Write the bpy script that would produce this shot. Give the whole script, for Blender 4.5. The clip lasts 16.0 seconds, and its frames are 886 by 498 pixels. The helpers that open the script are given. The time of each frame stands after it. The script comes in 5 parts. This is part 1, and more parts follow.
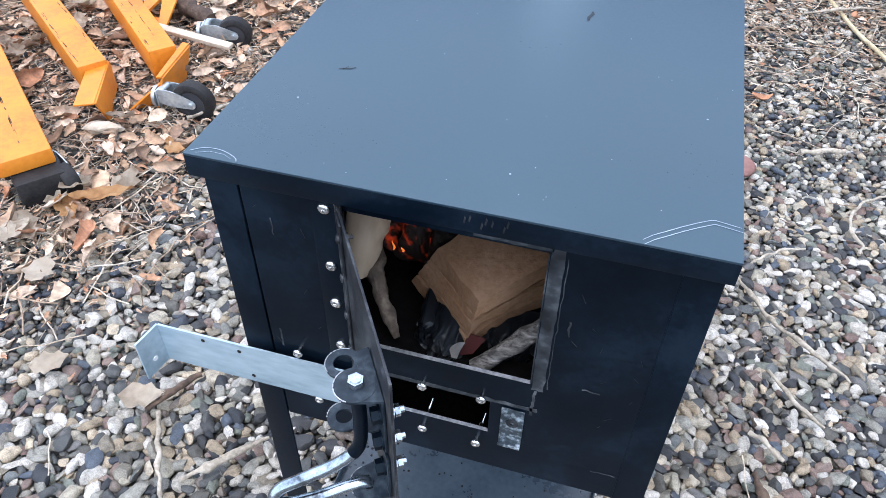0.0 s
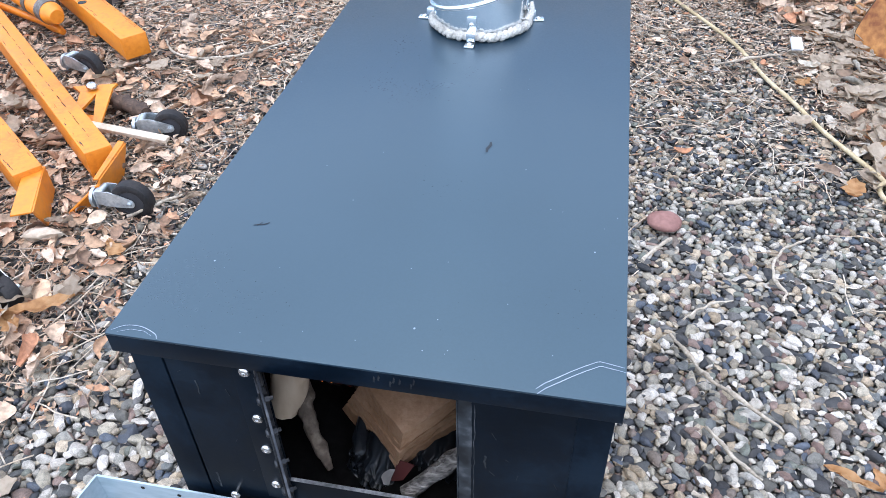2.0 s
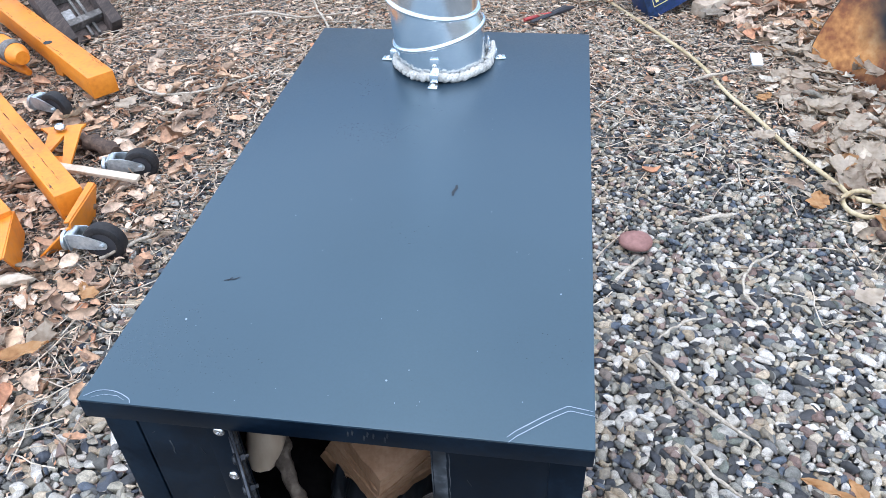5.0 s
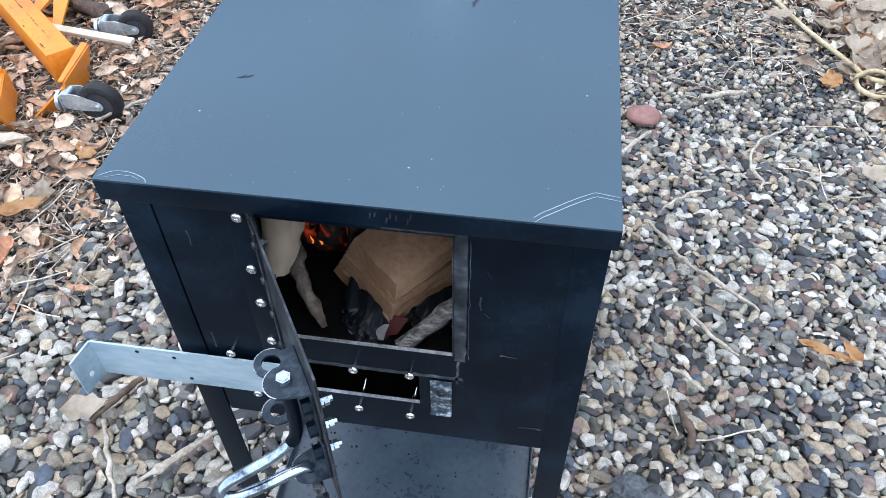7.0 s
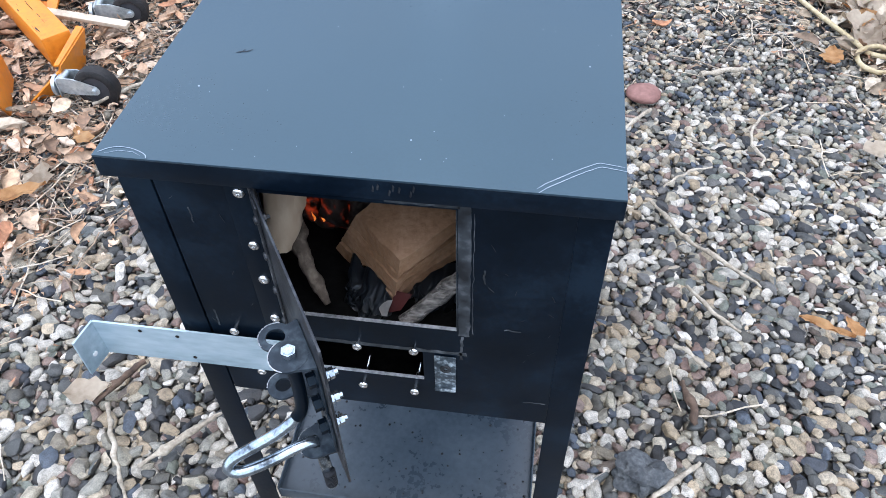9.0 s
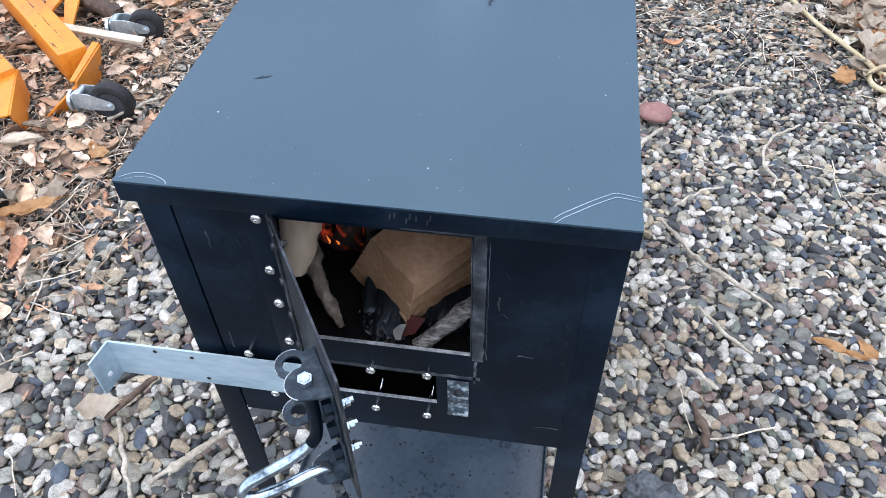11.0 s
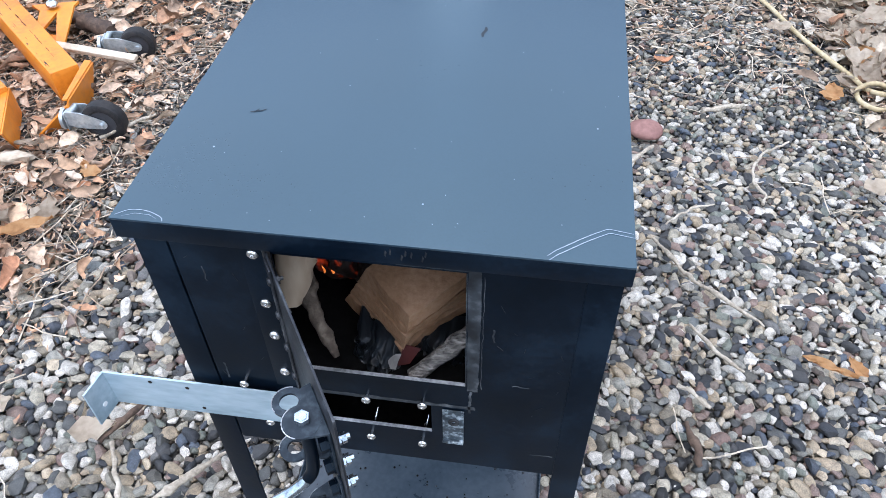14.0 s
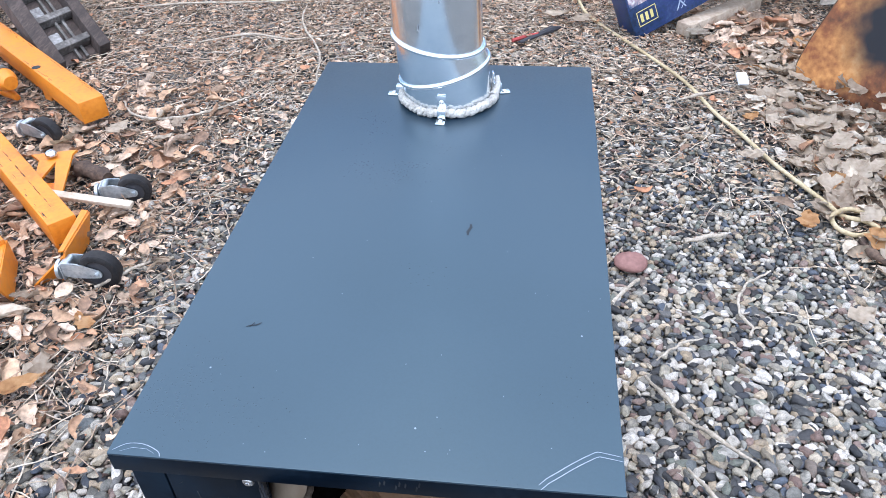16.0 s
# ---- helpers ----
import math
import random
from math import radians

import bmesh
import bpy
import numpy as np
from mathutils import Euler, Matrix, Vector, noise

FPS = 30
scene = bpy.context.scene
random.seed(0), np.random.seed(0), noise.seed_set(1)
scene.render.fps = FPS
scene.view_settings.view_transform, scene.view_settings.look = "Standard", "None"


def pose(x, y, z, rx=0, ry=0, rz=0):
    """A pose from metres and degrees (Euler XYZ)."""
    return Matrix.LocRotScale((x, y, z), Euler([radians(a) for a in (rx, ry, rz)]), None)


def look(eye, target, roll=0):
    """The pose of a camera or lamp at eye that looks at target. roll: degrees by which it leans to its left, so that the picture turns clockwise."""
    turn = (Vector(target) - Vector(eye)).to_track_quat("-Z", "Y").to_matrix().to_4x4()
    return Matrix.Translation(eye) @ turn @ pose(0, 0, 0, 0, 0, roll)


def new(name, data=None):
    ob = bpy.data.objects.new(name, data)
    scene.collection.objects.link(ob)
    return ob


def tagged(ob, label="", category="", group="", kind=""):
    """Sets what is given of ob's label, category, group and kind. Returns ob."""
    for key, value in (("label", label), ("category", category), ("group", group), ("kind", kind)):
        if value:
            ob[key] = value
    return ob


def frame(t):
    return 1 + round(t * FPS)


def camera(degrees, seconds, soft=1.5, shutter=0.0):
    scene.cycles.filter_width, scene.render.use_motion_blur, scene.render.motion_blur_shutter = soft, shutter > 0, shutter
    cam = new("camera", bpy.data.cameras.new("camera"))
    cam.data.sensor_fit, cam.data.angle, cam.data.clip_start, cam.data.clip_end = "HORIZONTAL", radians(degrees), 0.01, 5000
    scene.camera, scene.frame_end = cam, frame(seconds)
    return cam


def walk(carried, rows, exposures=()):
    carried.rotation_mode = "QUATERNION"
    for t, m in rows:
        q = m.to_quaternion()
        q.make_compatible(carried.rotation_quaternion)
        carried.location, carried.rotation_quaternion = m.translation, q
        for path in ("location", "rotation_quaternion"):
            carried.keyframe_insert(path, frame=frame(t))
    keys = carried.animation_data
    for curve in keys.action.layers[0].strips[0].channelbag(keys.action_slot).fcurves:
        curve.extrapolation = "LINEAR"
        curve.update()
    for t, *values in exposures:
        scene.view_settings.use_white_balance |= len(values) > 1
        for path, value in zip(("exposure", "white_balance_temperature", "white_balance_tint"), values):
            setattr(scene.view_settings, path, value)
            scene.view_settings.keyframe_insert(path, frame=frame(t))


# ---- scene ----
cam = camera(61.3, 16.0, 0.8)
PATH = [
    (0, (0.115, -0.397, 1.123), (-0.287, 1.006, -0.244), 0.8),
    (0.5, (0.126, -0.398, 1.13), (-0.286, 1.001, -0.239), 0.1),
    (1, (0.145, -0.402, 1.145), (-0.228, 0.976, -0.256), -0.9),
    (1.5, (0.144, -0.396, 1.165), (-0.222, 1.007, -0.213), -1.5),
    (2, (0.151, -0.36, 1.221), (-0.166, 1.136, -0.069), -1.4),
    (2.5, (0.151, -0.336, 1.267), (-0.154, 1.211, 0.036), -2.5),
    (3, (0.155, -0.33, 1.289), (-0.15, 1.281, 0.142), -3.1),
    (3.2, (0.158, -0.340, 1.289), (-0.145, 1.272, 0.144), -2.8),
    (5.3, (0.16, -0.354, 1.235), (-0.095, 1.154, -0.053), -2.3),
    (5.5, (0.158, -0.362, 1.224), (-0.095, 1.126, -0.088), -1.9),
    (6, (0.148, -0.379, 1.202), (-0.103, 1.058, -0.166), -1.2),
    (6.5, (0.145, -0.395, 1.184), (-0.087, 1.017, -0.213), -0.7),
    (7, (0.141, -0.407, 1.166), (-0.085, 0.968, -0.269), -0.8),
    (7.5, (0.138, -0.413, 1.156), (-0.077, 0.937, -0.304), -0.5),
    (8, (0.139, -0.415, 1.153), (-0.064, 0.923, -0.32), -0.3),
    (8.5, (0.139, -0.411, 1.157), (-0.071, 0.931, -0.311), -0.6),
    (9, (0.138, -0.412, 1.157), (-0.082, 0.934, -0.306), -1.4),
    (9.5, (0.14, -0.412, 1.157), (-0.106, 0.947, -0.29), -1.9),
    (10, (0.132, -0.405, 1.156), (-0.109, 0.956, -0.29), -1.3),
    (10.2, (0.132, -0.408, 1.165), (-0.121, 0.957, -0.275), -1.6),
    (12.3, (0.129, -0.402, 1.169), (-0.091, 0.959, -0.28), -1.6),
    (12.5, (0.129, -0.402, 1.166), (-0.097, 0.952, -0.288), -2.0),
    (13, (0.13, -0.398, 1.173), (-0.079, 0.965, -0.276), -1.2),
    (13.5, (0.124, -0.399, 1.177), (-0.097, 0.984, -0.251), -0.9),
    (14, (0.127, -0.395, 1.187), (-0.098, 0.99, -0.237), -1.1),
    (14.5, (0.125, -0.395, 1.188), (-0.093, 0.999, -0.229), -0.3),
    (15, (0.116, -0.386, 1.196), (-0.128, 1.027, -0.199), -1.0),
    (15.5, (0.121, -0.355, 1.247), (-0.128, 1.144, -0.053), -2.0),
    (16, (0.124, -0.342, 1.28), (-0.099, 1.218, 0.049), -2.2),
]
walk(cam, [(t, look(eye, target, roll)) for t, eye, target, roll in PATH], [(0, 1.08, 5720, 8), (3, 1.04, 5620, 9), (6.5, 1.01, 5560, 5), (9.5, 1.02, 5760, 7), (13, 1.02, 5700, 7), (16, 1.05, 5630, 9)])

# ---- light ----
world = bpy.data.worlds.new("sky")
scene.world = world
world.use_nodes = True
wn, wl = world.node_tree.nodes, world.node_tree.links
sky = wn.new("ShaderNodeTexSky")
sky.sky_type, sky.sun_disc = "NISHITA", False
SUN_EL, SUN_AZ = 78.0, 184.0
sky.sun_elevation, sky.sun_rotation = radians(SUN_EL), radians(SUN_AZ)
sky.dust_density, sky.air_density = 3.0, 1.0
wn["Background"].inputs["Strength"].default_value = 0.15
wl.new(sky.outputs["Color"], wn["Background"].inputs["Color"])
sun = new("sun", bpy.data.lights.new("sun", "SUN"))
sun.data.energy, sun.data.angle, sun.data.color = 2.05, radians(160), (1.0, 0.98, 0.95)
sa, se = radians(SUN_AZ), radians(SUN_EL)
sun.matrix_world = look((math.sin(sa) * math.cos(se) * 8, math.cos(sa) * math.cos(se) * 8, math.sin(se) * 8), (0, 0.4, 0.5))


# ---- materials ----
def material(name, stops, rough=0.6, metal=0.0, grain=60.0, coarse=6.0, bump=0.15, vary="", rough_vary=0.12, stretch=(1, 1, 1), emit=None, spec=0.5, detail=6.0, bump_scale=None, mix=0.45, patchy=False, tint=None, speckle=(0.52, 1.42)):
    """stops: colours from dark to light, spread over two scales of noise; vary: 'island' or 'object' adds a random pick."""
    m = bpy.data.materials.new(name)
    m.use_nodes = True
    n, l = m.node_tree.nodes, m.node_tree.links
    b = n["Principled BSDF"]
    co = n.new("ShaderNodeTexCoord")
    mp = n.new("ShaderNodeMapping")
    mp.inputs["Scale"].default_value = stretch
    l.new(co.outputs["Object"], mp.inputs["Vector"])
    fine, wide = n.new("ShaderNodeTexNoise"), n.new("ShaderNodeTexNoise")
    for tex, sc in ((fine, grain), (wide, coarse)):
        tex.inputs["Scale"].default_value = sc
        tex.inputs["Detail"].default_value = detail
        l.new(mp.outputs["Vector"], tex.inputs["Vector"])
    mx = n.new("ShaderNodeMix")
    mx.inputs["Factor"].default_value = mix
    l.new(wide.outputs["Fac"], mx.inputs[2])
    l.new(fine.outputs["Fac"], mx.inputs[3])
    fac = mx.outputs[0]
    ramp = n.new("ShaderNodeValToRGB")
    e = ramp.color_ramp.elements
    lo, hi = (0.36, 0.64) if not vary else (0.0, 1.0)
    while len(e) < len(stops):
        e.new(0.5)
    for i, c in enumerate(stops):
        e[i].position = lo + (hi - lo) * i / max(1, len(stops) - 1)
        e[i].color = (*c, 1)
    if vary:
        if vary == "island":
            rnd = n.new("ShaderNodeNewGeometry").outputs["Random Per Island"]
        else:
            rnd = n.new("ShaderNodeObjectInfo").outputs["Random"]
        ramp.color_ramp.interpolation = "CONSTANT"
        for i in range(len(stops)):
            e[i].position = i / len(stops)
        l.new(rnd, ramp.inputs["Fac"])
        mul = n.new("ShaderNodeMix")
        mul.data_type, mul.blend_type = "RGBA", "MULTIPLY"
        mul.inputs["Factor"].default_value = 1.0
        speck = n.new("ShaderNodeMapRange")
        speck.inputs["From Min"].default_value, speck.inputs["From Max"].default_value = 0.36, 0.64
        speck.inputs["To Min"].default_value, speck.inputs["To Max"].default_value = speckle
        l.new(fac, speck.inputs["Value"])
        l.new(ramp.outputs["Color"], mul.inputs[6])
        l.new(speck.outputs["Result"], mul.inputs[7])
        l.new(mul.outputs[2], b.inputs["Base Color"])
    else:
        l.new(fac, ramp.inputs["Fac"])
        l.new(ramp.outputs["Color"], b.inputs["Base Color"])
    rr = n.new("ShaderNodeMapRange")
    rr.inputs["From Min"].default_value, rr.inputs["From Max"].default_value = 0.3, 0.7
    rr.inputs["To Min"].default_value, rr.inputs["To Max"].default_value = max(0.03, rough - rough_vary), min(1, rough + rough_vary)
    l.new(fac, rr.inputs["Value"])
    l.new(rr.outputs["Result"], b.inputs["Roughness"])
    b.inputs["Metallic"].default_value = metal
    b.inputs["Specular IOR Level"].default_value = spec
    # colours the reflection itself; blues the sky mirrored in the stove's paints
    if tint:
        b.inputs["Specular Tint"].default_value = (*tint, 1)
    if bump:
        bp = n.new("ShaderNodeBump")
        bp.inputs["Strength"].default_value = bump
        bp.inputs["Distance"].default_value = bump_scale or 0.003
        l.new(fine.outputs["Fac"], bp.inputs["Height"])
        l.new(bp.outputs["Normal"], b.inputs["Normal"])
    if emit:
        b.inputs["Emission Color"].default_value = (*emit[0], 1)
        glow = n.new("ShaderNodeMapRange")
        glow.inputs["From Min"].default_value, glow.inputs["From Max"].default_value = (0.52, 0.68) if patchy else (-1.0, 0.0)
        glow.inputs["To Max"].default_value = emit[1]
        l.new(fac, glow.inputs["Value"])
        l.new(glow.outputs["Result"], b.inputs["Emission Strength"])
    return m


# stove's black paint with the sky's blue reflection put into base and specular tint
LID = material("sky_blued_lid_paint", [(0.009, 0.021, 0.037), (0.011, 0.025, 0.043), (0.014, 0.029, 0.049)], rough=0.34, spec=1.0, tint=(0.78, 0.98, 1.0), grain=420, coarse=5, bump=0.035, rough_vary=0.09, bump_scale=0.001)
# same paint for the upright faces: dimmer light put in as darker colour, reflections tinted blue
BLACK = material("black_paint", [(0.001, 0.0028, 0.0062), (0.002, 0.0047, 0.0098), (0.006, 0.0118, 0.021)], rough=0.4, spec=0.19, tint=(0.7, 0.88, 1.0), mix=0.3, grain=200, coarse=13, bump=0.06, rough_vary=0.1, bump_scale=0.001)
WORN = material("worn_black_steel", [(0.008, 0.009, 0.012), (0.018, 0.02, 0.025), (0.07, 0.074, 0.08)], rough=0.42, metal=0.3, grain=150, coarse=22, bump=0.1, bump_scale=0.001)
LATCH = material("latch_enamel", [(0.008, 0.013, 0.02), (0.016, 0.024, 0.034), (0.05, 0.065, 0.08)], rough=0.36, metal=0.1, spec=0.3, grain=170, coarse=60, bump=0.08, bump_scale=0.001)
RUBBED = material("rubbed_steel", [(0.008, 0.01, 0.013), (0.034, 0.04, 0.047), (0.13, 0.14, 0.15)], rough=0.6, metal=0.2, grain=90, coarse=26, bump=0.05, bump_scale=0.001)
CATCH = material("chipped_catch", [(0.02, 0.028, 0.036), (0.06, 0.078, 0.095), (0.42, 0.48, 0.52)], rough=0.4, metal=0.3, grain=260, coarse=90, bump=0.1, bump_scale=0.001)
EDGE = material("bare_steel_edge", [(0.16, 0.17, 0.18), (0.34, 0.35, 0.37), (0.6, 0.61, 0.63)], rough=0.4, metal=0.35, grain=300, coarse=40, bump=0.05)
SOOT = material("soot", [(0.002, 0.002, 0.002), (0.004, 0.004, 0.004), (0.009, 0.008, 0.008)], rough=0.9, spec=0.08, grain=120, coarse=18, bump=0.3)
GALV = material("galvanised_steel", [(0.7, 0.76, 0.8), (0.78, 0.83, 0.87), (0.86, 0.9, 0.93)], rough=0.17, metal=0.95, grain=70, coarse=9, bump=0.02, rough_vary=0.06)
STRIP = material("zinc_strip", [(0.3, 0.39, 0.45), (0.4, 0.5, 0.56), (0.5, 0.59, 0.65)], rough=0.42, metal=0.45, grain=160, coarse=14, bump=0.05, stretch=(0.3, 1, 1))
CHROME = material("bright_screw", [(0.6, 0.6, 0.6), (0.8, 0.8, 0.8)], rough=0.24, metal=1.0, grain=200, coarse=40, bump=0.03)
HANDLE = material("dull_chrome", [(0.06, 0.07, 0.08), (0.3, 0.34, 0.38), (0.44, 0.49, 0.54), (0.55, 0.6, 0.65)], rough=0.2, metal=0.95, grain=190, coarse=35, bump=0.05, mix=0.35)
GASKET = material("fibre_gasket", [(0.28, 0.265, 0.235), (0.45, 0.43, 0.39), (0.62, 0.6, 0.55)], rough=0.95, grain=420, coarse=60, bump=0.7)
SCRIBE = material("scribe_mark", [(0.2, 0.245, 0.3), (0.33, 0.38, 0.44)], rough=0.7, grain=300, coarse=60, bump=0)
SHELF = material("shelf_steel", [(0.026, 0.036, 0.047), (0.039, 0.051, 0.064), (0.052, 0.066, 0.08)], rough=0.33, grain=130, coarse=10, bump=0.04, rough_vary=0.12)
SCUFF = material("dull_scuff", [(0.008, 0.01, 0.014), (0.02, 0.026, 0.034)], rough=0.7, grain=400, coarse=150, bump=0.1)
# colours the shelf droplets and the painted shade of drilled holes
DROP_HOLE = material("dark_droplet_hole_shade", [(0.005, 0.005, 0.006), (0.012, 0.012, 0.014)], rough=0.25, bump=0)
ORANGE = material("orange_enamel", [(0.5, 0.15, 0.01), (0.62, 0.2, 0.012), (0.68, 0.235, 0.016)], rough=0.42, grain=70, coarse=9, bump=0.08)
CHIP = material("bare_chipped_metal", [(0.03, 0.02, 0.012), (0.1, 0.06, 0.03)], rough=0.8, grain=200, coarse=40, bump=0.2)
RUBBER = material("black_rubber", [(0.01, 0.01, 0.011), (0.022, 0.02, 0.02), (0.035, 0.032, 0.03)], rough=0.6, spec=0.25, grain=150, coarse=20, bump=0.15)
ZINC = material("caster_zinc", [(0.3, 0.34, 0.36), (0.48, 0.52, 0.54), (0.62, 0.65, 0.66)], rough=0.42, metal=0.7, grain=120, coarse=24, bump=0.08)
SOIL = material("gravel_bed", [(0.022, 0.02, 0.017), (0.1, 0.095, 0.086), (0.26, 0.245, 0.22)], rough=0.95, grain=75, coarse=30, bump=0.9, bump_scale=0.012)
STONES = [(0.061, 0.060, 0.056), (0.317, 0.278, 0.210), (0.128, 0.122, 0.104), (0.410, 0.371, 0.318), (0.193, 0.172, 0.134), (0.024, 0.025, 0.029), (0.354, 0.299, 0.221), (0.218, 0.205, 0.171),
          (0.460, 0.422, 0.365), (0.109, 0.103, 0.096), (0.133, 0.085, 0.067), (0.331, 0.299, 0.248), (0.074, 0.068, 0.056), (0.379, 0.305, 0.212), (0.103, 0.108, 0.103), (0.382, 0.347, 0.293),
          (0.247, 0.193, 0.126), (0.054, 0.054, 0.051), (0.357, 0.330, 0.284), (0.180, 0.151, 0.109), (0.034, 0.033, 0.033), (0.277, 0.246, 0.186), (0.139, 0.109, 0.086), (0.243, 0.228, 0.191),
          (0.015, 0.016, 0.018), (0.267, 0.209, 0.140), (0.063, 0.074, 0.093), (0.022, 0.021, 0.021), (0.175, 0.122, 0.098), (0.042, 0.047, 0.059), (0.130, 0.136, 0.109), (0.489, 0.449, 0.394)]
PEBBLE = material("mixed_river_pebble", STONES, rough=0.55, grain=520, coarse=95, mix=0.5, bump=0.5, vary="island", speckle=(0.5, 1.5))
PEBBLE_ONE = material("river_pebble", STONES, rough=0.55, grain=520, coarse=95, mix=0.5, bump=0.5, vary="object", speckle=(0.5, 1.5))
LEAVES = [(0.444, 0.279, 0.171), (0.378, 0.218, 0.128), (0.417, 0.285, 0.190), (0.561, 0.414, 0.293), (0.261, 0.162, 0.103), (0.599, 0.453, 0.333), (0.404, 0.263, 0.162), (0.509, 0.375, 0.269),
          (0.228, 0.144, 0.093), (0.639, 0.498, 0.376), (0.482, 0.330, 0.214), (0.378, 0.268, 0.186), (0.417, 0.207, 0.113), (0.521, 0.391, 0.288)]
LEAF = material("dry_leaf", LEAVES, rough=0.8, grain=90, coarse=30, bump=0.4, vary="island")
PALE = [(0.42, 0.36, 0.275), (0.3, 0.235, 0.165), (0.47, 0.41, 0.325), (0.2, 0.14, 0.095), (0.36, 0.29, 0.21), (0.42, 0.35, 0.265), (0.29, 0.165, 0.095), (0.5, 0.45, 0.37)]
PALE_LEAF = material("pale_dry_leaf", PALE, rough=0.8, grain=90, coarse=30, bump=0.4, vary="island")
STRAW = material("dry_straw", [(0.479, 0.378, 0.276), (0.337, 0.242, 0.166), (0.561, 0.475, 0.368), (0.245, 0.175, 0.120), (0.428, 0.339, 0.258), (0.510, 0.436, 0.350)], rough=0.85, grain=140, coarse=50, bump=0.2, vary="island")
TWIG = material("grey_twig", [(0.2, 0.165, 0.125), (0.37, 0.315, 0.245), (0.53, 0.47, 0.385)], rough=0.85, grain=160, coarse=25, bump=0.5)
BARK = material("brown_bark", [(0.04, 0.025, 0.018), (0.085, 0.055, 0.038), (0.15, 0.1, 0.07)], rough=0.9, grain=110, coarse=20, bump=0.7)
TANLEAF = material("orange_leaf", [(0.36, 0.17, 0.06), (0.52, 0.29, 0.12), (0.6, 0.38, 0.19)], rough=0.75, grain=70, coarse=18, bump=0.3)
WHITELEAF = material("bleached_dry_fibre", [(0.4, 0.32, 0.235), (0.54, 0.45, 0.345), (0.64, 0.56, 0.45)], rough=0.75, grain=70, coarse=18, bump=0.3)
FAWNLEAF = material("fawn_leaf", [(0.29, 0.22, 0.155), (0.41, 0.325, 0.24), (0.5, 0.42, 0.33)], rough=0.8, grain=70, coarse=18, bump=0.3)
REDSTONE = material("red_brown_stone", [(0.16, 0.075, 0.062), (0.22, 0.11, 0.092), (0.28, 0.15, 0.128)], rough=0.75, grain=90, coarse=20, bump=0.25)
DARKSTONE = material("dark_rough_stone", [(0.03, 0.032, 0.036), (0.07, 0.075, 0.08), (0.14, 0.145, 0.15)], rough=0.85, grain=160, coarse=30, bump=0.9)
BLOCKWOOD = material("brown_fibre_block", [(0.2, 0.105, 0.05), (0.27, 0.15, 0.078), (0.34, 0.205, 0.12)], rough=0.6, grain=160, coarse=22, bump=0.5)
PALEWOOD = material("pale_split_log", [(0.25, 0.17, 0.105), (0.36, 0.265, 0.18), (0.46, 0.36, 0.26)], rough=0.7, grain=60, coarse=14, bump=0.3, stretch=(1, 1, 0.15))
DRIFT = material("grey_weathered_stick", [(0.035, 0.025, 0.017), (0.1, 0.073, 0.052), (0.22, 0.175, 0.13)], rough=0.85, grain=110, coarse=24, bump=0.8, bump_scale=0.006)
ASHWOOD = material("grey_split_stick", [(0.05, 0.046, 0.042), (0.17, 0.155, 0.14), (0.34, 0.315, 0.29)], rough=0.85, grain=90, coarse=40, bump=0.9, bump_scale=0.006, stretch=(1, 4, 4))
PLASTIC = material("black_crumpled_plastic", [(0.006, 0.008, 0.011), (0.018, 0.023, 0.03)], rough=0.3, grain=40, coarse=20, bump=0)
REDPAPER = material("red_paper", [(0.03, 0.003, 0.0025), (0.055, 0.006, 0.005)], rough=0.7, grain=60, coarse=20, bump=0.2)
ASHPAPER = material("ashy_paper", [(0.14, 0.135, 0.13), (0.32, 0.31, 0.3)], rough=0.8, grain=80, coarse=25, bump=0.3)
EMBER = material("ember", [(0.01, 0.006, 0.004), (0.03, 0.015, 0.01)], rough=0.9, grain=110, coarse=45, bump=0.3, emit=((1.0, 0.07, 0.008), 0.16), patchy=True)
FLAME = material("flame", [(0.9, 0.3, 0.04), (1.0, 0.5, 0.1)], rough=0.9, bump=0, emit=((1.0, 0.16, 0.012), 0.28))
CHAR = material("charred_wood", [(0.008, 0.007, 0.006), (0.03, 0.026, 0.023), (0.09, 0.08, 0.07)], rough=0.9, grain=120, coarse=30, bump=0.6)
RAMPWOOD = material("dark_weathered_ramp", [(0.022, 0.016, 0.013), (0.05, 0.036, 0.03), (0.1, 0.075, 0.063)], rough=0.85, grain=80, coarse=12, bump=0.5, stretch=(3, 0.6, 1))
RUNG = material("grey_rung_metal", [(0.06, 0.053, 0.047), (0.12, 0.108, 0.097), (0.26, 0.24, 0.22)], rough=0.6, metal=0.3, grain=90, coarse=14, bump=0.2)
PAD = material("pale_worn_pad", [(0.12, 0.113, 0.106), (0.24, 0.23, 0.22), (0.38, 0.37, 0.36)], rough=0.7, grain=90, coarse=20, bump=0.2)
FENCE = material("weathered_fence_board", [(0.3, 0.225, 0.15), (0.44, 0.36, 0.26), (0.36, 0.26, 0.17), (0.46, 0.41, 0.33), (0.33, 0.2, 0.11), (0.42, 0.34, 0.25), (0.25, 0.19, 0.14)], rough=0.85, grain=60, coarse=12, bump=0.5, vary="object", stretch=(4, 4, 0.3))
SIDING = material("pale_blue_siding", [(0.5, 0.58, 0.62), (0.6, 0.67, 0.7), (0.68, 0.74, 0.76)], rough=0.6, grain=50, coarse=5, bump=0.08)
BLUE = material("dark_blue_card", [(0.01, 0.022, 0.055), (0.018, 0.042, 0.11), (0.024, 0.042, 0.14), (0.045, 0.085, 0.18)], rough=0.42, grain=80, coarse=11, bump=0.04)
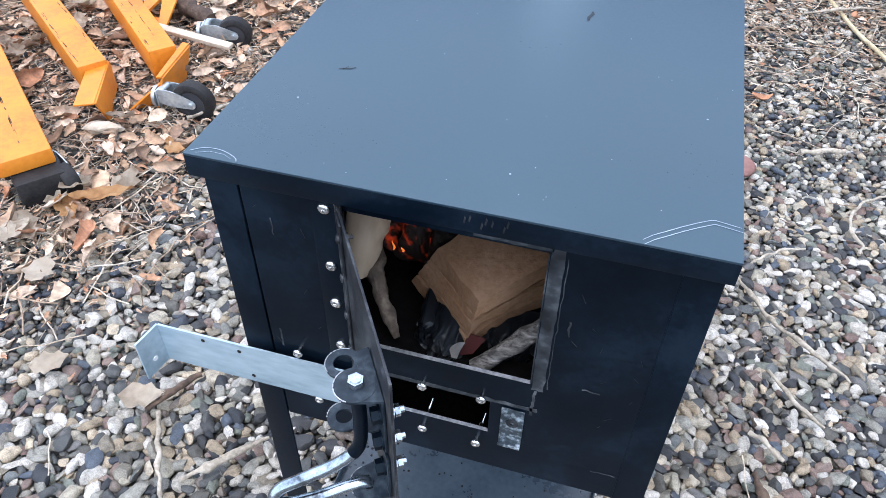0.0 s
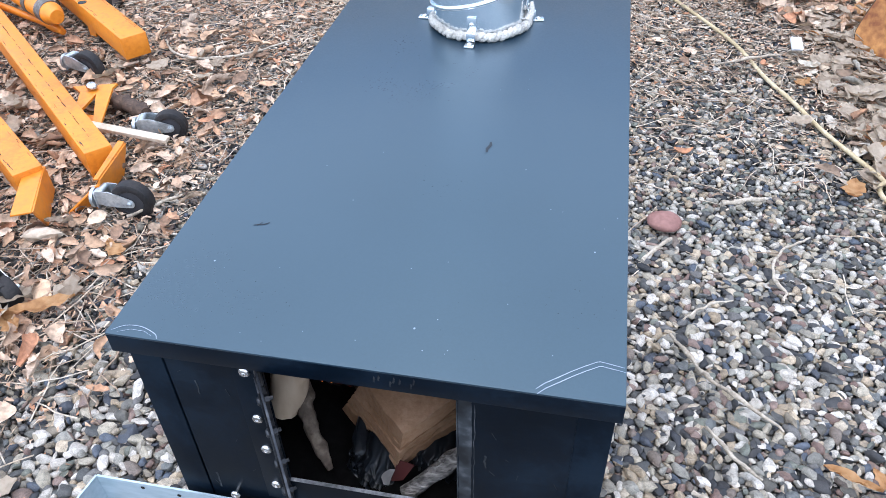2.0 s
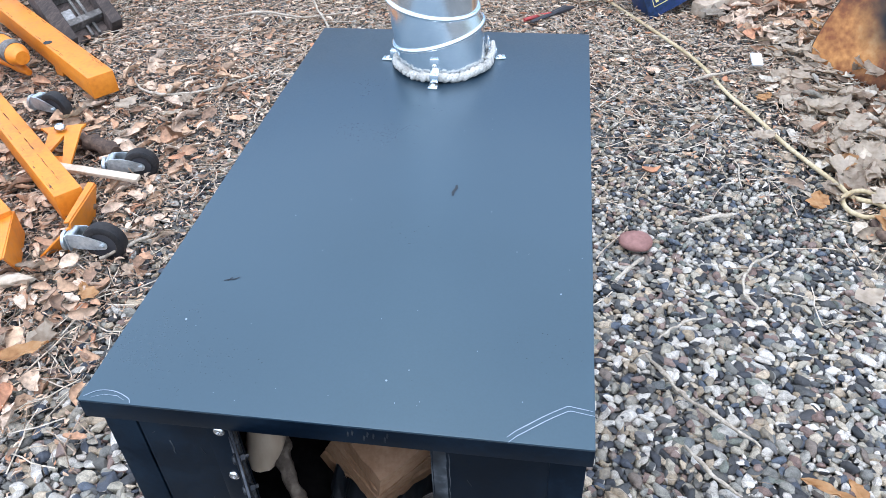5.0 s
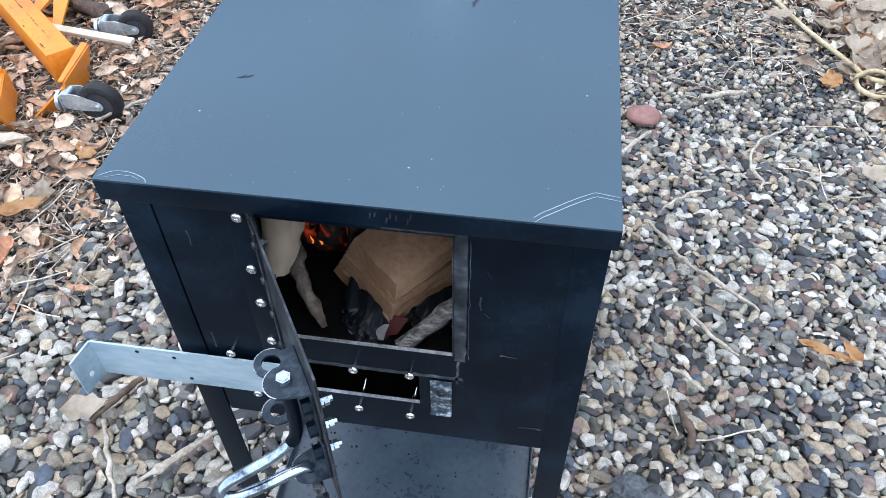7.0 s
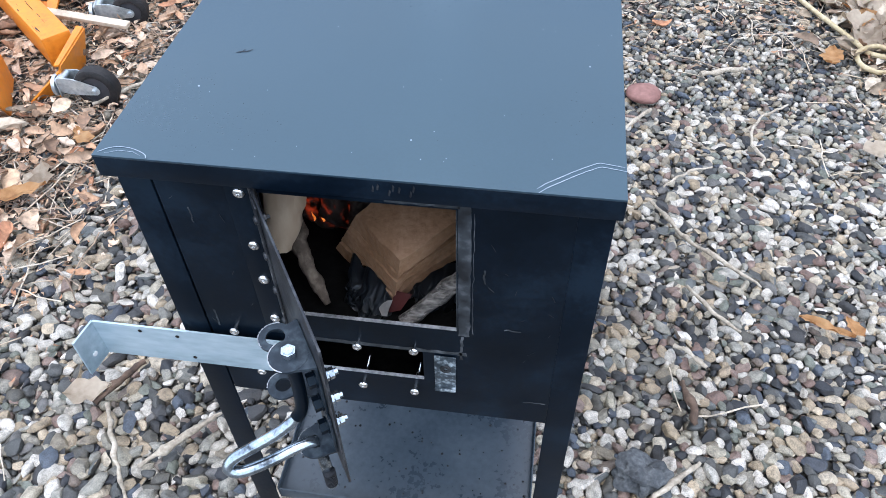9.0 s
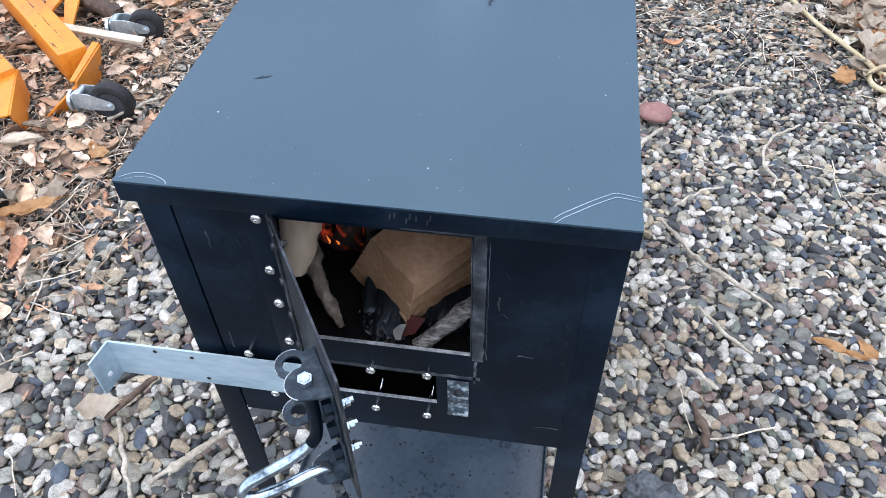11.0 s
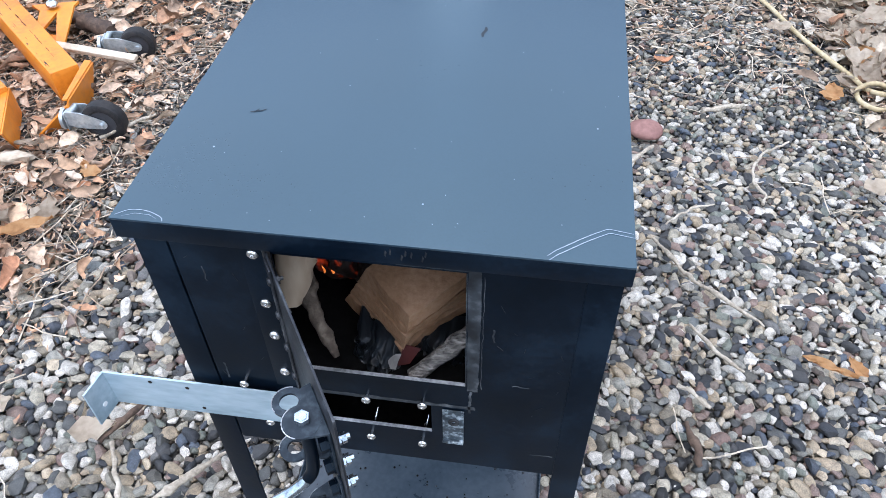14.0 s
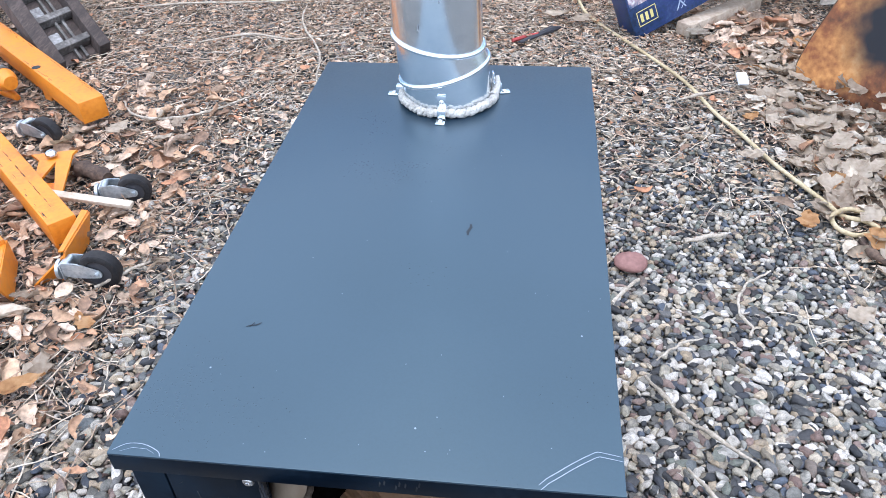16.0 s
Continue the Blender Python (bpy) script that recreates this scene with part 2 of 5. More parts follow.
WHITECARD = material("white_card", [(0.6, 0.6, 0.6), (0.74, 0.74, 0.73)], rough=0.6, grain=70, coarse=10, bump=0.04)
REDCARD = material("red_card", [(0.26, 0.03, 0.028), (0.36, 0.05, 0.042)], rough=0.5, grain=70, coarse=10, bump=0.05)
PALEBLUE = material("pale_blue_print", [(0.2, 0.27, 0.4), (0.42, 0.48, 0.58)], rough=0.5, grain=90, coarse=20, bump=0)
MOTTLED = material("mottled_print", [(0.012, 0.025, 0.06), (0.03, 0.06, 0.14), (0.12, 0.15, 0.24), (0.4, 0.3, 0.32), (0.62, 0.62, 0.66)], rough=0.5, grain=60, coarse=22, bump=0)
YELLOW = material("yellow_print", [(0.6, 0.5, 0.16), (0.7, 0.6, 0.24)], rough=0.5, grain=90, coarse=20, bump=0)
RUST = material("burnt_rusty_steel", [(0.03, 0.018, 0.013), (0.24, 0.085, 0.03), (0.54, 0.25, 0.075), (0.72, 0.44, 0.19)], rough=0.42, metal=0.2, grain=45, coarse=2.6, bump=0.15, mix=0.22)
PLY = material("grey_plywood", [(0.22, 0.19, 0.15), (0.33, 0.29, 0.24), (0.42, 0.38, 0.32)], rough=0.85, grain=60, coarse=8, bump=0.3, stretch=(0.4, 3, 3))
ROPE = material("yellowed_hose", [(0.3, 0.23, 0.12), (0.45, 0.36, 0.21), (0.55, 0.47, 0.31)], rough=0.6, grain=110, coarse=10, bump=0.2)
WHITE = material("white_plastic", [(0.66, 0.66, 0.66), (0.78, 0.78, 0.78)], rough=0.5, grain=60, coarse=12, bump=0.05)
DARKGRIP = material("dark_grip", [(0.015, 0.015, 0.02), (0.04, 0.04, 0.045)], rough=0.5, bump=0.05)


# ---- building helpers ----
def thing(name, loc, label, category, group="", kind=""):
    ob = new(name)
    ob.location = loc
    ob.empty_display_size = 0.05
    return tagged(ob, label, category, group, kind)


def base_of(ob):
    v = Vector((0, 0, 0))
    while ob:
        v += Vector(ob.location) if ob.type == "EMPTY" else Vector((0, 0, 0))
        ob = ob.parent
    return v


def mesh_of(name, bm, mat, smooth=None):
    bmesh.ops.recalc_face_normals(bm, faces=bm.faces)
    me = bpy.data.meshes.new(name)
    bm.to_mesh(me)
    bm.free()
    if smooth is not None:
        me.shade_smooth()
        me.set_sharp_from_angle(angle=radians(smooth))
    me.materials.append(mat)
    return me


def part(name, bm, mat, parent, label="", smooth=40):
    """One mesh in world places, hung under its thing or part."""
    ob = new(name, mesh_of(name, bm, mat, smooth))
    ob.parent = parent
    if parent.type == "EMPTY":
        ob.matrix_parent_inverse = Matrix.Translation(-Vector(parent.location))
    if label:
        ob["label"] = label
    return ob


def lone(name, bm, mat, label, category, group="", kind="", smooth=40):
    return tagged(new(name, mesh_of(name, bm, mat, smooth)), label, category, group, kind)


def box(bm, lo, hi, bevel=0.0, m=None, seg=2):
    v = bmesh.ops.create_cube(bm, size=1)["verts"]
    lo, hi = Vector(lo), Vector(hi)
    for p in v:
        p.co = Vector([(lo[i] + hi[i]) / 2 + p.co[i] * (hi[i] - lo[i]) for i in range(3)])
    if bevel:
        edges = list({e for p in v for e in p.link_edges})
        v = list({p for f in bmesh.ops.bevel(bm, geom=edges, offset=bevel, segments=seg, affect="EDGES", profile=0.6)["faces"] for p in f.verts} | {p for p in v if p.is_valid})
    if m is not None:
        for p in v:
            p.co = m @ p.co
    return v


def tube(bm, pts, radius, seg=10, cap=True):
    """A swept round bar; radius may be a list."""
    pts = [Vector(p) for p in pts]
    rs = radius if isinstance(radius, (list, tuple)) else [radius] * len(pts)
    rings, side = [], None
    for i, p in enumerate(pts):
        d = (pts[min(i + 1, len(pts) - 1)] - pts[max(i - 1, 0)]).normalized()
        if side is None:
            side = d.orthogonal().normalized()
        side = (side - d * side.dot(d)).normalized()
        up = d.cross(side)
        rings.append([bm.verts.new(p + rs[i] * (math.cos(a) * side + math.sin(a) * up)) for a in [2 * math.pi * k / seg for k in range(seg)]])
    for a, b in zip(rings, rings[1:]):
        for k in range(seg):
            bm.faces.new((a[k], a[(k + 1) % seg], b[(k + 1) % seg], b[k]))
    if cap:
        bm.faces.new(rings[0][::-1])
        bm.faces.new(rings[-1])
    return rings


def smooth_path(pts, n=6):
    """Catmull-Rom through a few points."""
    P = [Vector(p) for p in pts]
    P = [P[0] * 2 - P[1]] + P + [P[-1] * 2 - P[-2]]
    out = []
    for i in range(1, len(P) - 2):
        for k in range(n):
            t = k / n
            a, b, c, d = P[i - 1], P[i], P[i + 1], P[i + 2]
            out.append(0.5 * (2 * b + (c - a) * t + (2 * a - 5 * b + 4 * c - d) * t * t + (3 * b - a - 3 * c + d) * t ** 3))
    return out + [P[-2]]


def slab(bm, outline, normal, thick):
    """A flat plate from an outline, thick along normal."""
    n = Vector(normal) * thick
    a = [bm.verts.new(Vector(p)) for p in outline]
    b = [bm.verts.new(Vector(p) + n) for p in outline]
    bm.faces.new(a)
    bm.faces.new(b[::-1])
    for i in range(len(a)):
        j = (i + 1) % len(a)
        bm.faces.new((a[i], b[i], b[j], a[j]))


def holed(bm, xs, zs, holes, place, thick):
    """A plate on a grid of breaks, with cells left out; place(x, z, d) gives the world point at depth d."""
    keep = [[not any(h[0] <= (xs[i] + xs[i + 1]) / 2 <= h[1] and h[2] <= (zs[j] + zs[j + 1]) / 2 <= h[3] for h in holes) for j in range(len(zs) - 1)] for i in range(len(xs) - 1)]
    V = {}

    def at(i, j, d):
        if (i, j, d) not in V:
            V[i, j, d] = bm.verts.new(place(xs[i], zs[j], d * thick))
        return V[i, j, d]

    for i in range(len(xs) - 1):
        for j in range(len(zs) - 1):
            if not keep[i][j]:
                continue
            for d in (0, 1):
                bm.faces.new([at(i, j, d), at(i + 1, j, d), at(i + 1, j + 1, d), at(i, j + 1, d)])
            for di, dj, e in ((-1, 0, ((0, 0), (0, 1))), (1, 0, ((1, 0), (1, 1))), (0, -1, ((0, 0), (1, 0))), (0, 1, ((0, 1), (1, 1)))):
                ii, jj = i + di, j + dj
                if 0 <= ii < len(xs) - 1 and 0 <= jj < len(zs) - 1 and keep[ii][jj]:
                    continue
                (a, b), (c, d2) = e
                bm.faces.new([at(i + a, j + b, 0), at(i + c, j + d2, 0), at(i + c, j + d2, 1), at(i + a, j + b, 1)])


def disc_ring(bm, centre, axis, r_in, r_out, thick, seg=24):
    """A washer or a plain disc (r_in 0)."""
    c, ax = Vector(centre), Vector(axis).normalized()
    s = ax.orthogonal().normalized()
    u = ax.cross(s)
    ring = lambda r, h: [bm.verts.new(c + ax * h + r * (math.cos(a) * s + math.sin(a) * u)) for a in [2 * math.pi * k / seg for k in range(seg)]]
    o0, o1 = ring(r_out, 0), ring(r_out, thick)
    for k in range(seg):
        j = (k + 1) % seg
        bm.faces.new((o0[k], o0[j], o1[j], o1[k]))
    if r_in:
        i0, i1 = ring(r_in, 0), ring(r_in, thick)
        for k in range(seg):
            j = (k + 1) % seg
            bm.faces.new((i0[k], i1[k], i1[j], i0[j]))
            bm.faces.new((o1[k], o1[j], i1[j], i1[k]))
            bm.faces.new((o0[k], i0[k], i0[j], o0[j]))
    else:
        bm.faces.new(o0[::-1])
        bm.faces.new(o1)


def dome(bm, centre, axis, r, h, seg=14):
    """A low round screw head with a cross recess ring."""
    c, ax = Vector(centre), Vector(axis).normalized()
    s = ax.orthogonal().normalized()
    u = ax.cross(s)
    prev = None
    for rr, hh in ((1.0, 0.0), (1.0, 0.35), (0.8, 0.8), (0.45, 1.0), (0.3, 0.97), (0.22, 0.55)):
        ring = [bm.verts.new(c + ax * h * hh + r * rr * (math.cos(a) * s + math.sin(a) * u)) for a in [2 * math.pi * k / seg for k in range(seg)]]
        if prev:
            for k in range(seg):
                bm.faces.new((prev[k], prev[(k + 1) % seg], ring[(k + 1) % seg], ring[k]))
        prev = ring
    bm.faces.new(prev)


def hexnut(bm, centre, axis, r, h):
    disc_ring(bm, centre, axis, 0, r, h, 6)


def rock(bm, centre, size, seed=0, level=2, rough=0.25, m=None):
    v = bmesh.ops.create_icosphere(bm, subdivisions=level, radius=1)["verts"]
    for p in v:
        k = 1 + rough * noise.noise(p.co * 1.3 + Vector((seed * 7.1, 0, 0))) + 0.4 * rough * noise.noise(p.co * 3.1 + Vector((0, seed * 3.3, 0)))
        q = Vector((p.co.x * size[0], p.co.y * size[1], p.co.z * size[2])) * k
        if m is not None:
            q = m @ q
        p.co = q + Vector(centre)


# ---- ground ----
bm = bmesh.new()
bmesh.ops.create_grid(bm, x_segments=80, y_segments=80, size=1)
for p in bm.verts:
    s_ = 4 if max(abs(p.co.x), abs(p.co.y)) <= 0.999 else 60
    p.co.x, p.co.y = p.co.x * s_, 1.5 + p.co.y * s_
    p.co.z = -0.012 + 0.008 * noise.noise(Vector((p.co.x * 1.7, p.co.y * 1.7, 0)))
ground = lone("ground", bm, SOIL, "gravel yard ground with dark soil between pebbles", "ground", kind="structure")

# pebble shapes
rng = np.random.default_rng(4)


def pebble_shape(seed, level):
    """A worn stone: an uneven ball cut by flats whose edges are rubbed round."""
    b = bmesh.new()
    bmesh.ops.create_icosphere(b, subdivisions=level, radius=1)
    r = random.Random(seed * 17 + 5)
    flats = []
    for k in range(9):
        fn = Vector((r.gauss(0, 1), r.gauss(0, 1), r.gauss(0, 0.8))).normalized()
        flats.append((fn, r.uniform(0.52, 0.8)))
    for p in b.verts:
        q = p.co * 1.1 + Vector((seed * 5.3, seed * 1.7, 0))
        p.co = p.co * (1 + 0.22 * noise.noise(q))
        for fn, lim in flats:
            d = p.co.dot(fn)
            if d > lim:
                p.co -= fn * (d - lim) * 0.94
        p.co = p.co * (1.18 + 0.05 * noise.noise(q * 3.1))
    V = np.array([p.co[:] for p in b.verts])
    F = np.array([[w.index for w in f.verts] for f in b.faces])
    b.free()
    return V, F


def scatter(name, mat, shapes, pos, size, spin, tilt, label, category, smooth=True, sharp=0):
    """Many small pieces in one mesh: pos n x 3, size n x 3, spin and tilt in radians."""
    pick = rng.integers(0, len(shapes), len(pos))
    vs, fs, off = [], [], 0
    for k, (V, F) in enumerate(shapes):
        w = np.where(pick == k)[0]
        if not len(w):
            continue
        P = V[None] * size[w][:, None]
        t, a = tilt[w][:, None], spin[w][:, None]
        x, y, z = P[..., 0], P[..., 1], P[..., 2]
        y, z = y * np.cos(t) - z * np.sin(t), y * np.sin(t) + z * np.cos(t)
        x, y = x * np.cos(a) - y * np.sin(a), x * np.sin(a) + y * np.cos(a)
        Q = np.stack([x, y, z], -1) + pos[w][:, None]
        vs.append(Q.reshape(-1, 3))
        fs.append((F[None] + (off + np.arange(len(w)) * len(V))[:, None, None]).reshape(-1, F.shape[1]))
        off += len(w) * len(V)
    V, F = np.concatenate(vs), np.concatenate(fs)
    me = bpy.data.meshes.new(name)
    me.vertices.add(len(V))
    me.vertices.foreach_set("co", V.ravel())
    n = F.shape[1]
    me.loops.add(F.size)
    me.loops.foreach_set("vertex_index", F.ravel().astype(np.int32))
    me.polygons.add(len(F))
    me.polygons.foreach_set("loop_start", np.arange(0, F.size, n, dtype=np.int32))
    me.update(calc_edges=True)
    if smooth:
        me.shade_smooth()
        if sharp:
            me.set_sharp_from_angle(angle=radians(sharp))
    me.materials.append(mat)
    return tagged(new(name, me), label, category, kind="stuff")


def jitter(x0, x1, y0, y1, step, loose=0.62):
    gx, gy = np.meshgrid(np.arange(x0, x1, step), np.arange(y0, y1, step))
    p = np.stack([gx.ravel(), gy.ravel()], 1)
    return p + rng.uniform(-loose, loose, p.shape) * step


def litter(x, y):
    """How much dry litter lies at a place, 0 to 1."""
    left = np.clip((-0.66 - x) / 0.34, 0, 1) * np.clip((y - 0.12) / 0.45, 0.06, 1)
    back = np.clip((y - 1.3) / 1.1, 0, 1) * np.clip(0.5 + (-0.7 - x) / 0.4, 0.5, 1) + 0.4 * np.clip((y - 2.5) / 0.5, 0, 1)
    right = np.clip((x - 0.86 - 0.12 * np.sin(y * 5)) / 0.16, 0, 1) * np.clip((y - 1.15) / 0.3, 0, 1)
    return np.clip(np.maximum(np.maximum(left, back), right), 0, 1)


near = [pebble_shape(k, 3) for k in range(16)]
middle = [pebble_shape(k + 40, 2) for k in range(14)]
far = [pebble_shape(k + 20, 1) for k in range(10)]


def packed(x0, x1, y0, y1, step, loose=0.32):
    """Places on a loosened honeycomb, so that neighbours touch and seldom cross."""
    gx, gy = np.meshgrid(np.arange(x0, x1, step), np.arange(y0, y1, step * 0.866))
    gx = gx + (np.arange(gx.shape[0]) % 2)[:, None] * step / 2
    p = np.stack([gx.ravel(), gy.ravel()], 1)
    return p + rng.uniform(-loose, loose, p.shape) * step


def pebbles(p, shapes, name, big, sink=0.003, spread=0.26):
    n = len(p)
    s = np.clip(big * np.exp(rng.normal(-0.03, spread, n)), big * 0.5, big * 1.55)
    size = np.stack([s * rng.uniform(1.0, 1.6, n), s * rng.uniform(0.78, 1.0, n), s * rng.uniform(0.45, 0.8, n)], 1)
    z = size[:, 2] * rng.uniform(0.1, 0.95, n) - sink
    return scatter(name, PEBBLE, shapes, np.column_stack([p, z]), size, rng.uniform(0, 6.283, n), rng.normal(0, 0.4, n), "mixed grey, white and rust-brown river pebbles", "gravel", True, 0 if shapes is far else 28 if shapes is near else 36)


for x0, x1, step, big in ((-1.15, -0.12, 0.0198, 0.0109), (-0.12, 1.3, 0.0168, 0.0093)):
    p = packed(x0, x1, -0.45, 1.75, step)
    keep = rng.random(len(p)) > 0.7 * litter(p[:, 0], p[:, 1])
    hold = (p[:, 0] > 0.42) & (p[:, 0] < 0.67) & (p[:, 1] > 0.2) & (p[:, 1] < 0.48) & (x0 > -1)
    close = (np.abs(p[:, 0]) > 0.2) & (np.abs(p[:, 0]) < 0.62) & (p[:, 1] > -0.1) & (p[:, 1] < 0.42)
    away = (p[:, 1] > 1.2) | (p[:, 0] < -0.85) | (p[:, 1] < -0.2)
    single = p[hold]
    pebbles(p[keep & close & ~hold], near, "gravel", big)
    pebbles(p[keep & ~close & ~away & ~hold], middle, "gravel", big)
    pebbles(p[keep & away], far, "gravel", big)
    # smaller stones in the gaps underneath
    pebbles(packed(x0, x1, -0.45, 1.6, step * 0.8, 0.4), far, "gravel", big * 0.7, 0.009)
p2 = np.concatenate([packed(-1.0, 1.1, 1.75, 3.3, 0.0182, 0.4), packed(-2.7, -1.0, 1.75, 3.9, 0.026, 0.4), packed(1.1, 2.1, 1.75, 3.9, 0.026, 0.4), packed(-1.0, 1.1, 3.3, 3.9, 0.026, 0.4), packed(-2.2, -1.15, 0.0, 1.75, 0.022, 0.4), packed(1.3, 2.2, 0.2, 1.75, 0.022, 0.4)])
p2 = p2[rng.random(len(p2)) > 0.5 * litter(p2[:, 0], p2[:, 1])]
pebbles(p2, far, "gravel", 0.0098, 0.004, 0.35)

# the gravel thins out over the yard around
p3 = packed(-3.6, 3.0, -1.6, 4.0, 0.05, 0.5)
out = np.maximum(np.maximum(-1.15 - p3[:, 0], p3[:, 0] - 1.3), np.maximum(-0.45 - p3[:, 1], 0))
out = np.where((p3[:, 1] > 0) & (p3[:, 0] > -2.3) & (p3[:, 0] < 2.1), 0, out)
pebbles(p3[(out > 0) & (rng.random(len(p3)) < np.clip(1.1 - out / 1.5, 0, 1))], far, "gravel", 0.0125, 0.004, 0.4)

# litter: leaves and straws
def leaf_shape(seed, rows=7, cols=5):
    """A curled, crumpled dry leaf with an uneven rounded or lobed outline."""
    r = random.Random(seed)
    curl, roll_, bend = r.uniform(-0.8, 0.9), r.uniform(0.2, 1.5), r.uniform(-0.5, 0.5)
    lobes, ph = r.choice((1, 2, 2.5, 3)), r.uniform(0, 6.28)
    V, F = [], []
    for i in range(rows):
        t = i / (rows - 1)
        w = (math.sin(math.pi * (0.06 + 0.88 * t)) ** 0.7) * (0.55 + 0.08 * math.sin(t * 6.28 * lobes + ph)) * r.uniform(0.93, 1.07)
        x = (t - 0.5) * 2
        for j in range(cols):
            v = (j / (cols - 1) * 2 - 1) * roll_
            V.append((x + r.uniform(-0.03, 0.03), w * math.sin(v) / max(0.4, roll_) + bend * (x * x), w * (1 - math.cos(v)) * 1.1 / max(0.5, roll_) + curl * x * x * 0.45 + r.uniform(-0.09, 0.09)))
    for i in range(rows - 1):
        for j in range(cols - 1):
            a = i * cols + j
            F.append((a, a + cols, a + cols + 1, a + 1))
    return np.array(V), np.array(F)


def straw_shape(seed):
    r = random.Random(seed)
    V, F = [], []
    y = z = 0.0
    for i in range(5):
        x = -1 + i * 0.5
        for k in range(3):
            a = 2.094 * k
            V.append((x, y + 0.03 * math.cos(a), z + 0.03 * math.sin(a)))
        y += r.uniform(-0.12, 0.12)
        z += r.uniform(-0.03, 0.03)
    for i in range(4):
        for k in range(3):
            F.append((i * 3 + k, i * 3 + (k + 1) % 3, i * 3 + 3 + (k + 1) % 3, i * 3 + 3 + k))
    return np.array(V), np.array(F)


bits = [leaf_shape(k + 50, 3, 3) for k in range(14)]
leafs, straws = [leaf_shape(k) for k in range(26)], [straw_shape(k) for k in range(10)]
q = jitter(-2.8, 1.9, -0.4, 3.8, 0.026)
q = q[(rng.random(len(q)) < 0.5 * litter(q[:, 0], q[:, 1]) ** 1.5) & ~((np.abs(q[:, 0]) < 0.24) & (q[:, 1] < 0.8))]
extra = np.column_stack([rng.uniform(0.9, 1.75, 1700), rng.uniform(1.15, 2.85, 1700)])
extra = extra[extra[:, 0] > 1.03 - 0.08 * np.sin(extra[:, 1] * 5)]
q = np.concatenate([q, extra])
rgt = (q[:, 0] > 0.8) & (q[:, 1] < 2.7)
for who, mat, label in ((q[~rgt], LEAF, "brown and tan dry leaf litter on gravel"), (q[rgt], PALE_LEAF, "pale grey dry leaves drifted on gravel")):
    n = len(who)
    s = 0.009 + 0.029 * rng.random(n) ** 1.7 if mat is LEAF else 0.014 + 0.036 * rng.random(n) ** 1.4
    s = s * np.clip(1.1 - 0.38 * np.clip(who[:, 1] - 1.2, 0, 1.6), 0.5, 0.92)
    size = np.stack([s, s * rng.uniform(0.7, 1.3, n), s], 1)
    scatter("leaf_litter", mat, leafs, np.column_stack([who, rng.uniform(0.008, 0.034, n)]), size, rng.uniform(0, 6.283, n), rng.normal(0, 0.5, n), label, "leaves")
# larger curled leaves blown against the clutter and the hoist
q = np.concatenate([np.column_stack([rng.uniform(0.8, 1.25, 90), rng.uniform(2.5, 3.05, 90)]), np.column_stack([rng.uniform(-1.75, -0.95, 110), rng.uniform(0.5, 2.2, 110)])])
n = len(q)
s = rng.uniform(0.026, 0.052, n)
scatter("leaf_litter", LEAF, leafs, np.column_stack([q, rng.uniform(0.02, 0.045, n)]), np.stack([s, s * rng.uniform(0.7, 1.3, n), s], 1), rng.uniform(0, 6.283, n), rng.normal(0, 0.6, n), "large curled tan leaves drifted on gravel", "leaves")
# crumbled leaf bits between the leaves
q = jitter(-2.6, 1.8, -0.4, 3.6, 0.0145)
q = q[(rng.random(len(q)) < 0.95 * litter(q[:, 0], q[:, 1])) & ~((np.abs(q[:, 0]) < 0.24) & (q[:, 1] < 0.8))]
n = len(q)
s = rng.uniform(0.004, 0.011, n)
scatter("leaf_crumbs", LEAF, bits, np.column_stack([q, rng.uniform(0.004, 0.022, n)]), np.stack([s, s * rng.uniform(0.5, 1.2, n), s], 1), rng.uniform(0, 6.283, n), rng.normal(0, 0.5, n), "crumbled brown leaf bits over gravel", "leaves")
# pale chips and bits of dry stalk on the gravel beyond the stove
q = jitter(-1.0, 1.05, 1.3, 3.6, 0.0175)
q = q[rng.random(len(q)) < 0.85 * np.clip((q[:, 1] - 1.35) / 0.9, 0, 1)]
n = len(q)
s = rng.uniform(0.004, 0.012, n)
scatter("leaf_crumbs", PALE_LEAF, bits, np.column_stack([q, rng.uniform(0.008, 0.022, n)]), np.stack([s * rng.uniform(1, 1.8, n), s * rng.uniform(0.4, 1.0, n), s], 1), rng.uniform(0, 6.283, n), rng.normal(0, 0.4, n), "pale chips and leaf bits over gravel", "leaves")
q = jitter(-2.8, 1.9, -0.4, 3.8, 0.028)
q = q[(rng.random(len(q)) < 0.012 + 0.05 * np.clip(q[:, 1] - 0.8, 0, 2.2) + 1.0 * litter(q[:, 0], q[:, 1])) & ~((np.abs(q[:, 0]) < 0.24) & (q[:, 1] < 0.8))]
n = len(q)
s = 0.01 + 0.075 * rng.random(n) ** 2.2
w = rng.uniform(0.03, 0.07, n)
scatter("straw_litter", STRAW, straws, np.column_stack([q, rng.uniform(0.012, 0.026, n)]), np.stack([s, s, w], 1), rng.uniform(0, 6.283, n), rng.normal(0, 0.3, n), "dry straw and thin twig bits over gravel", "straw")


# ---- the stove ----
HL, FY = 0.78, 0.012          # lid height, front face
stove = thing("wood_stove", (0, 0.38, 0), "black painted steel wood stove on four legs, door open", "stove")

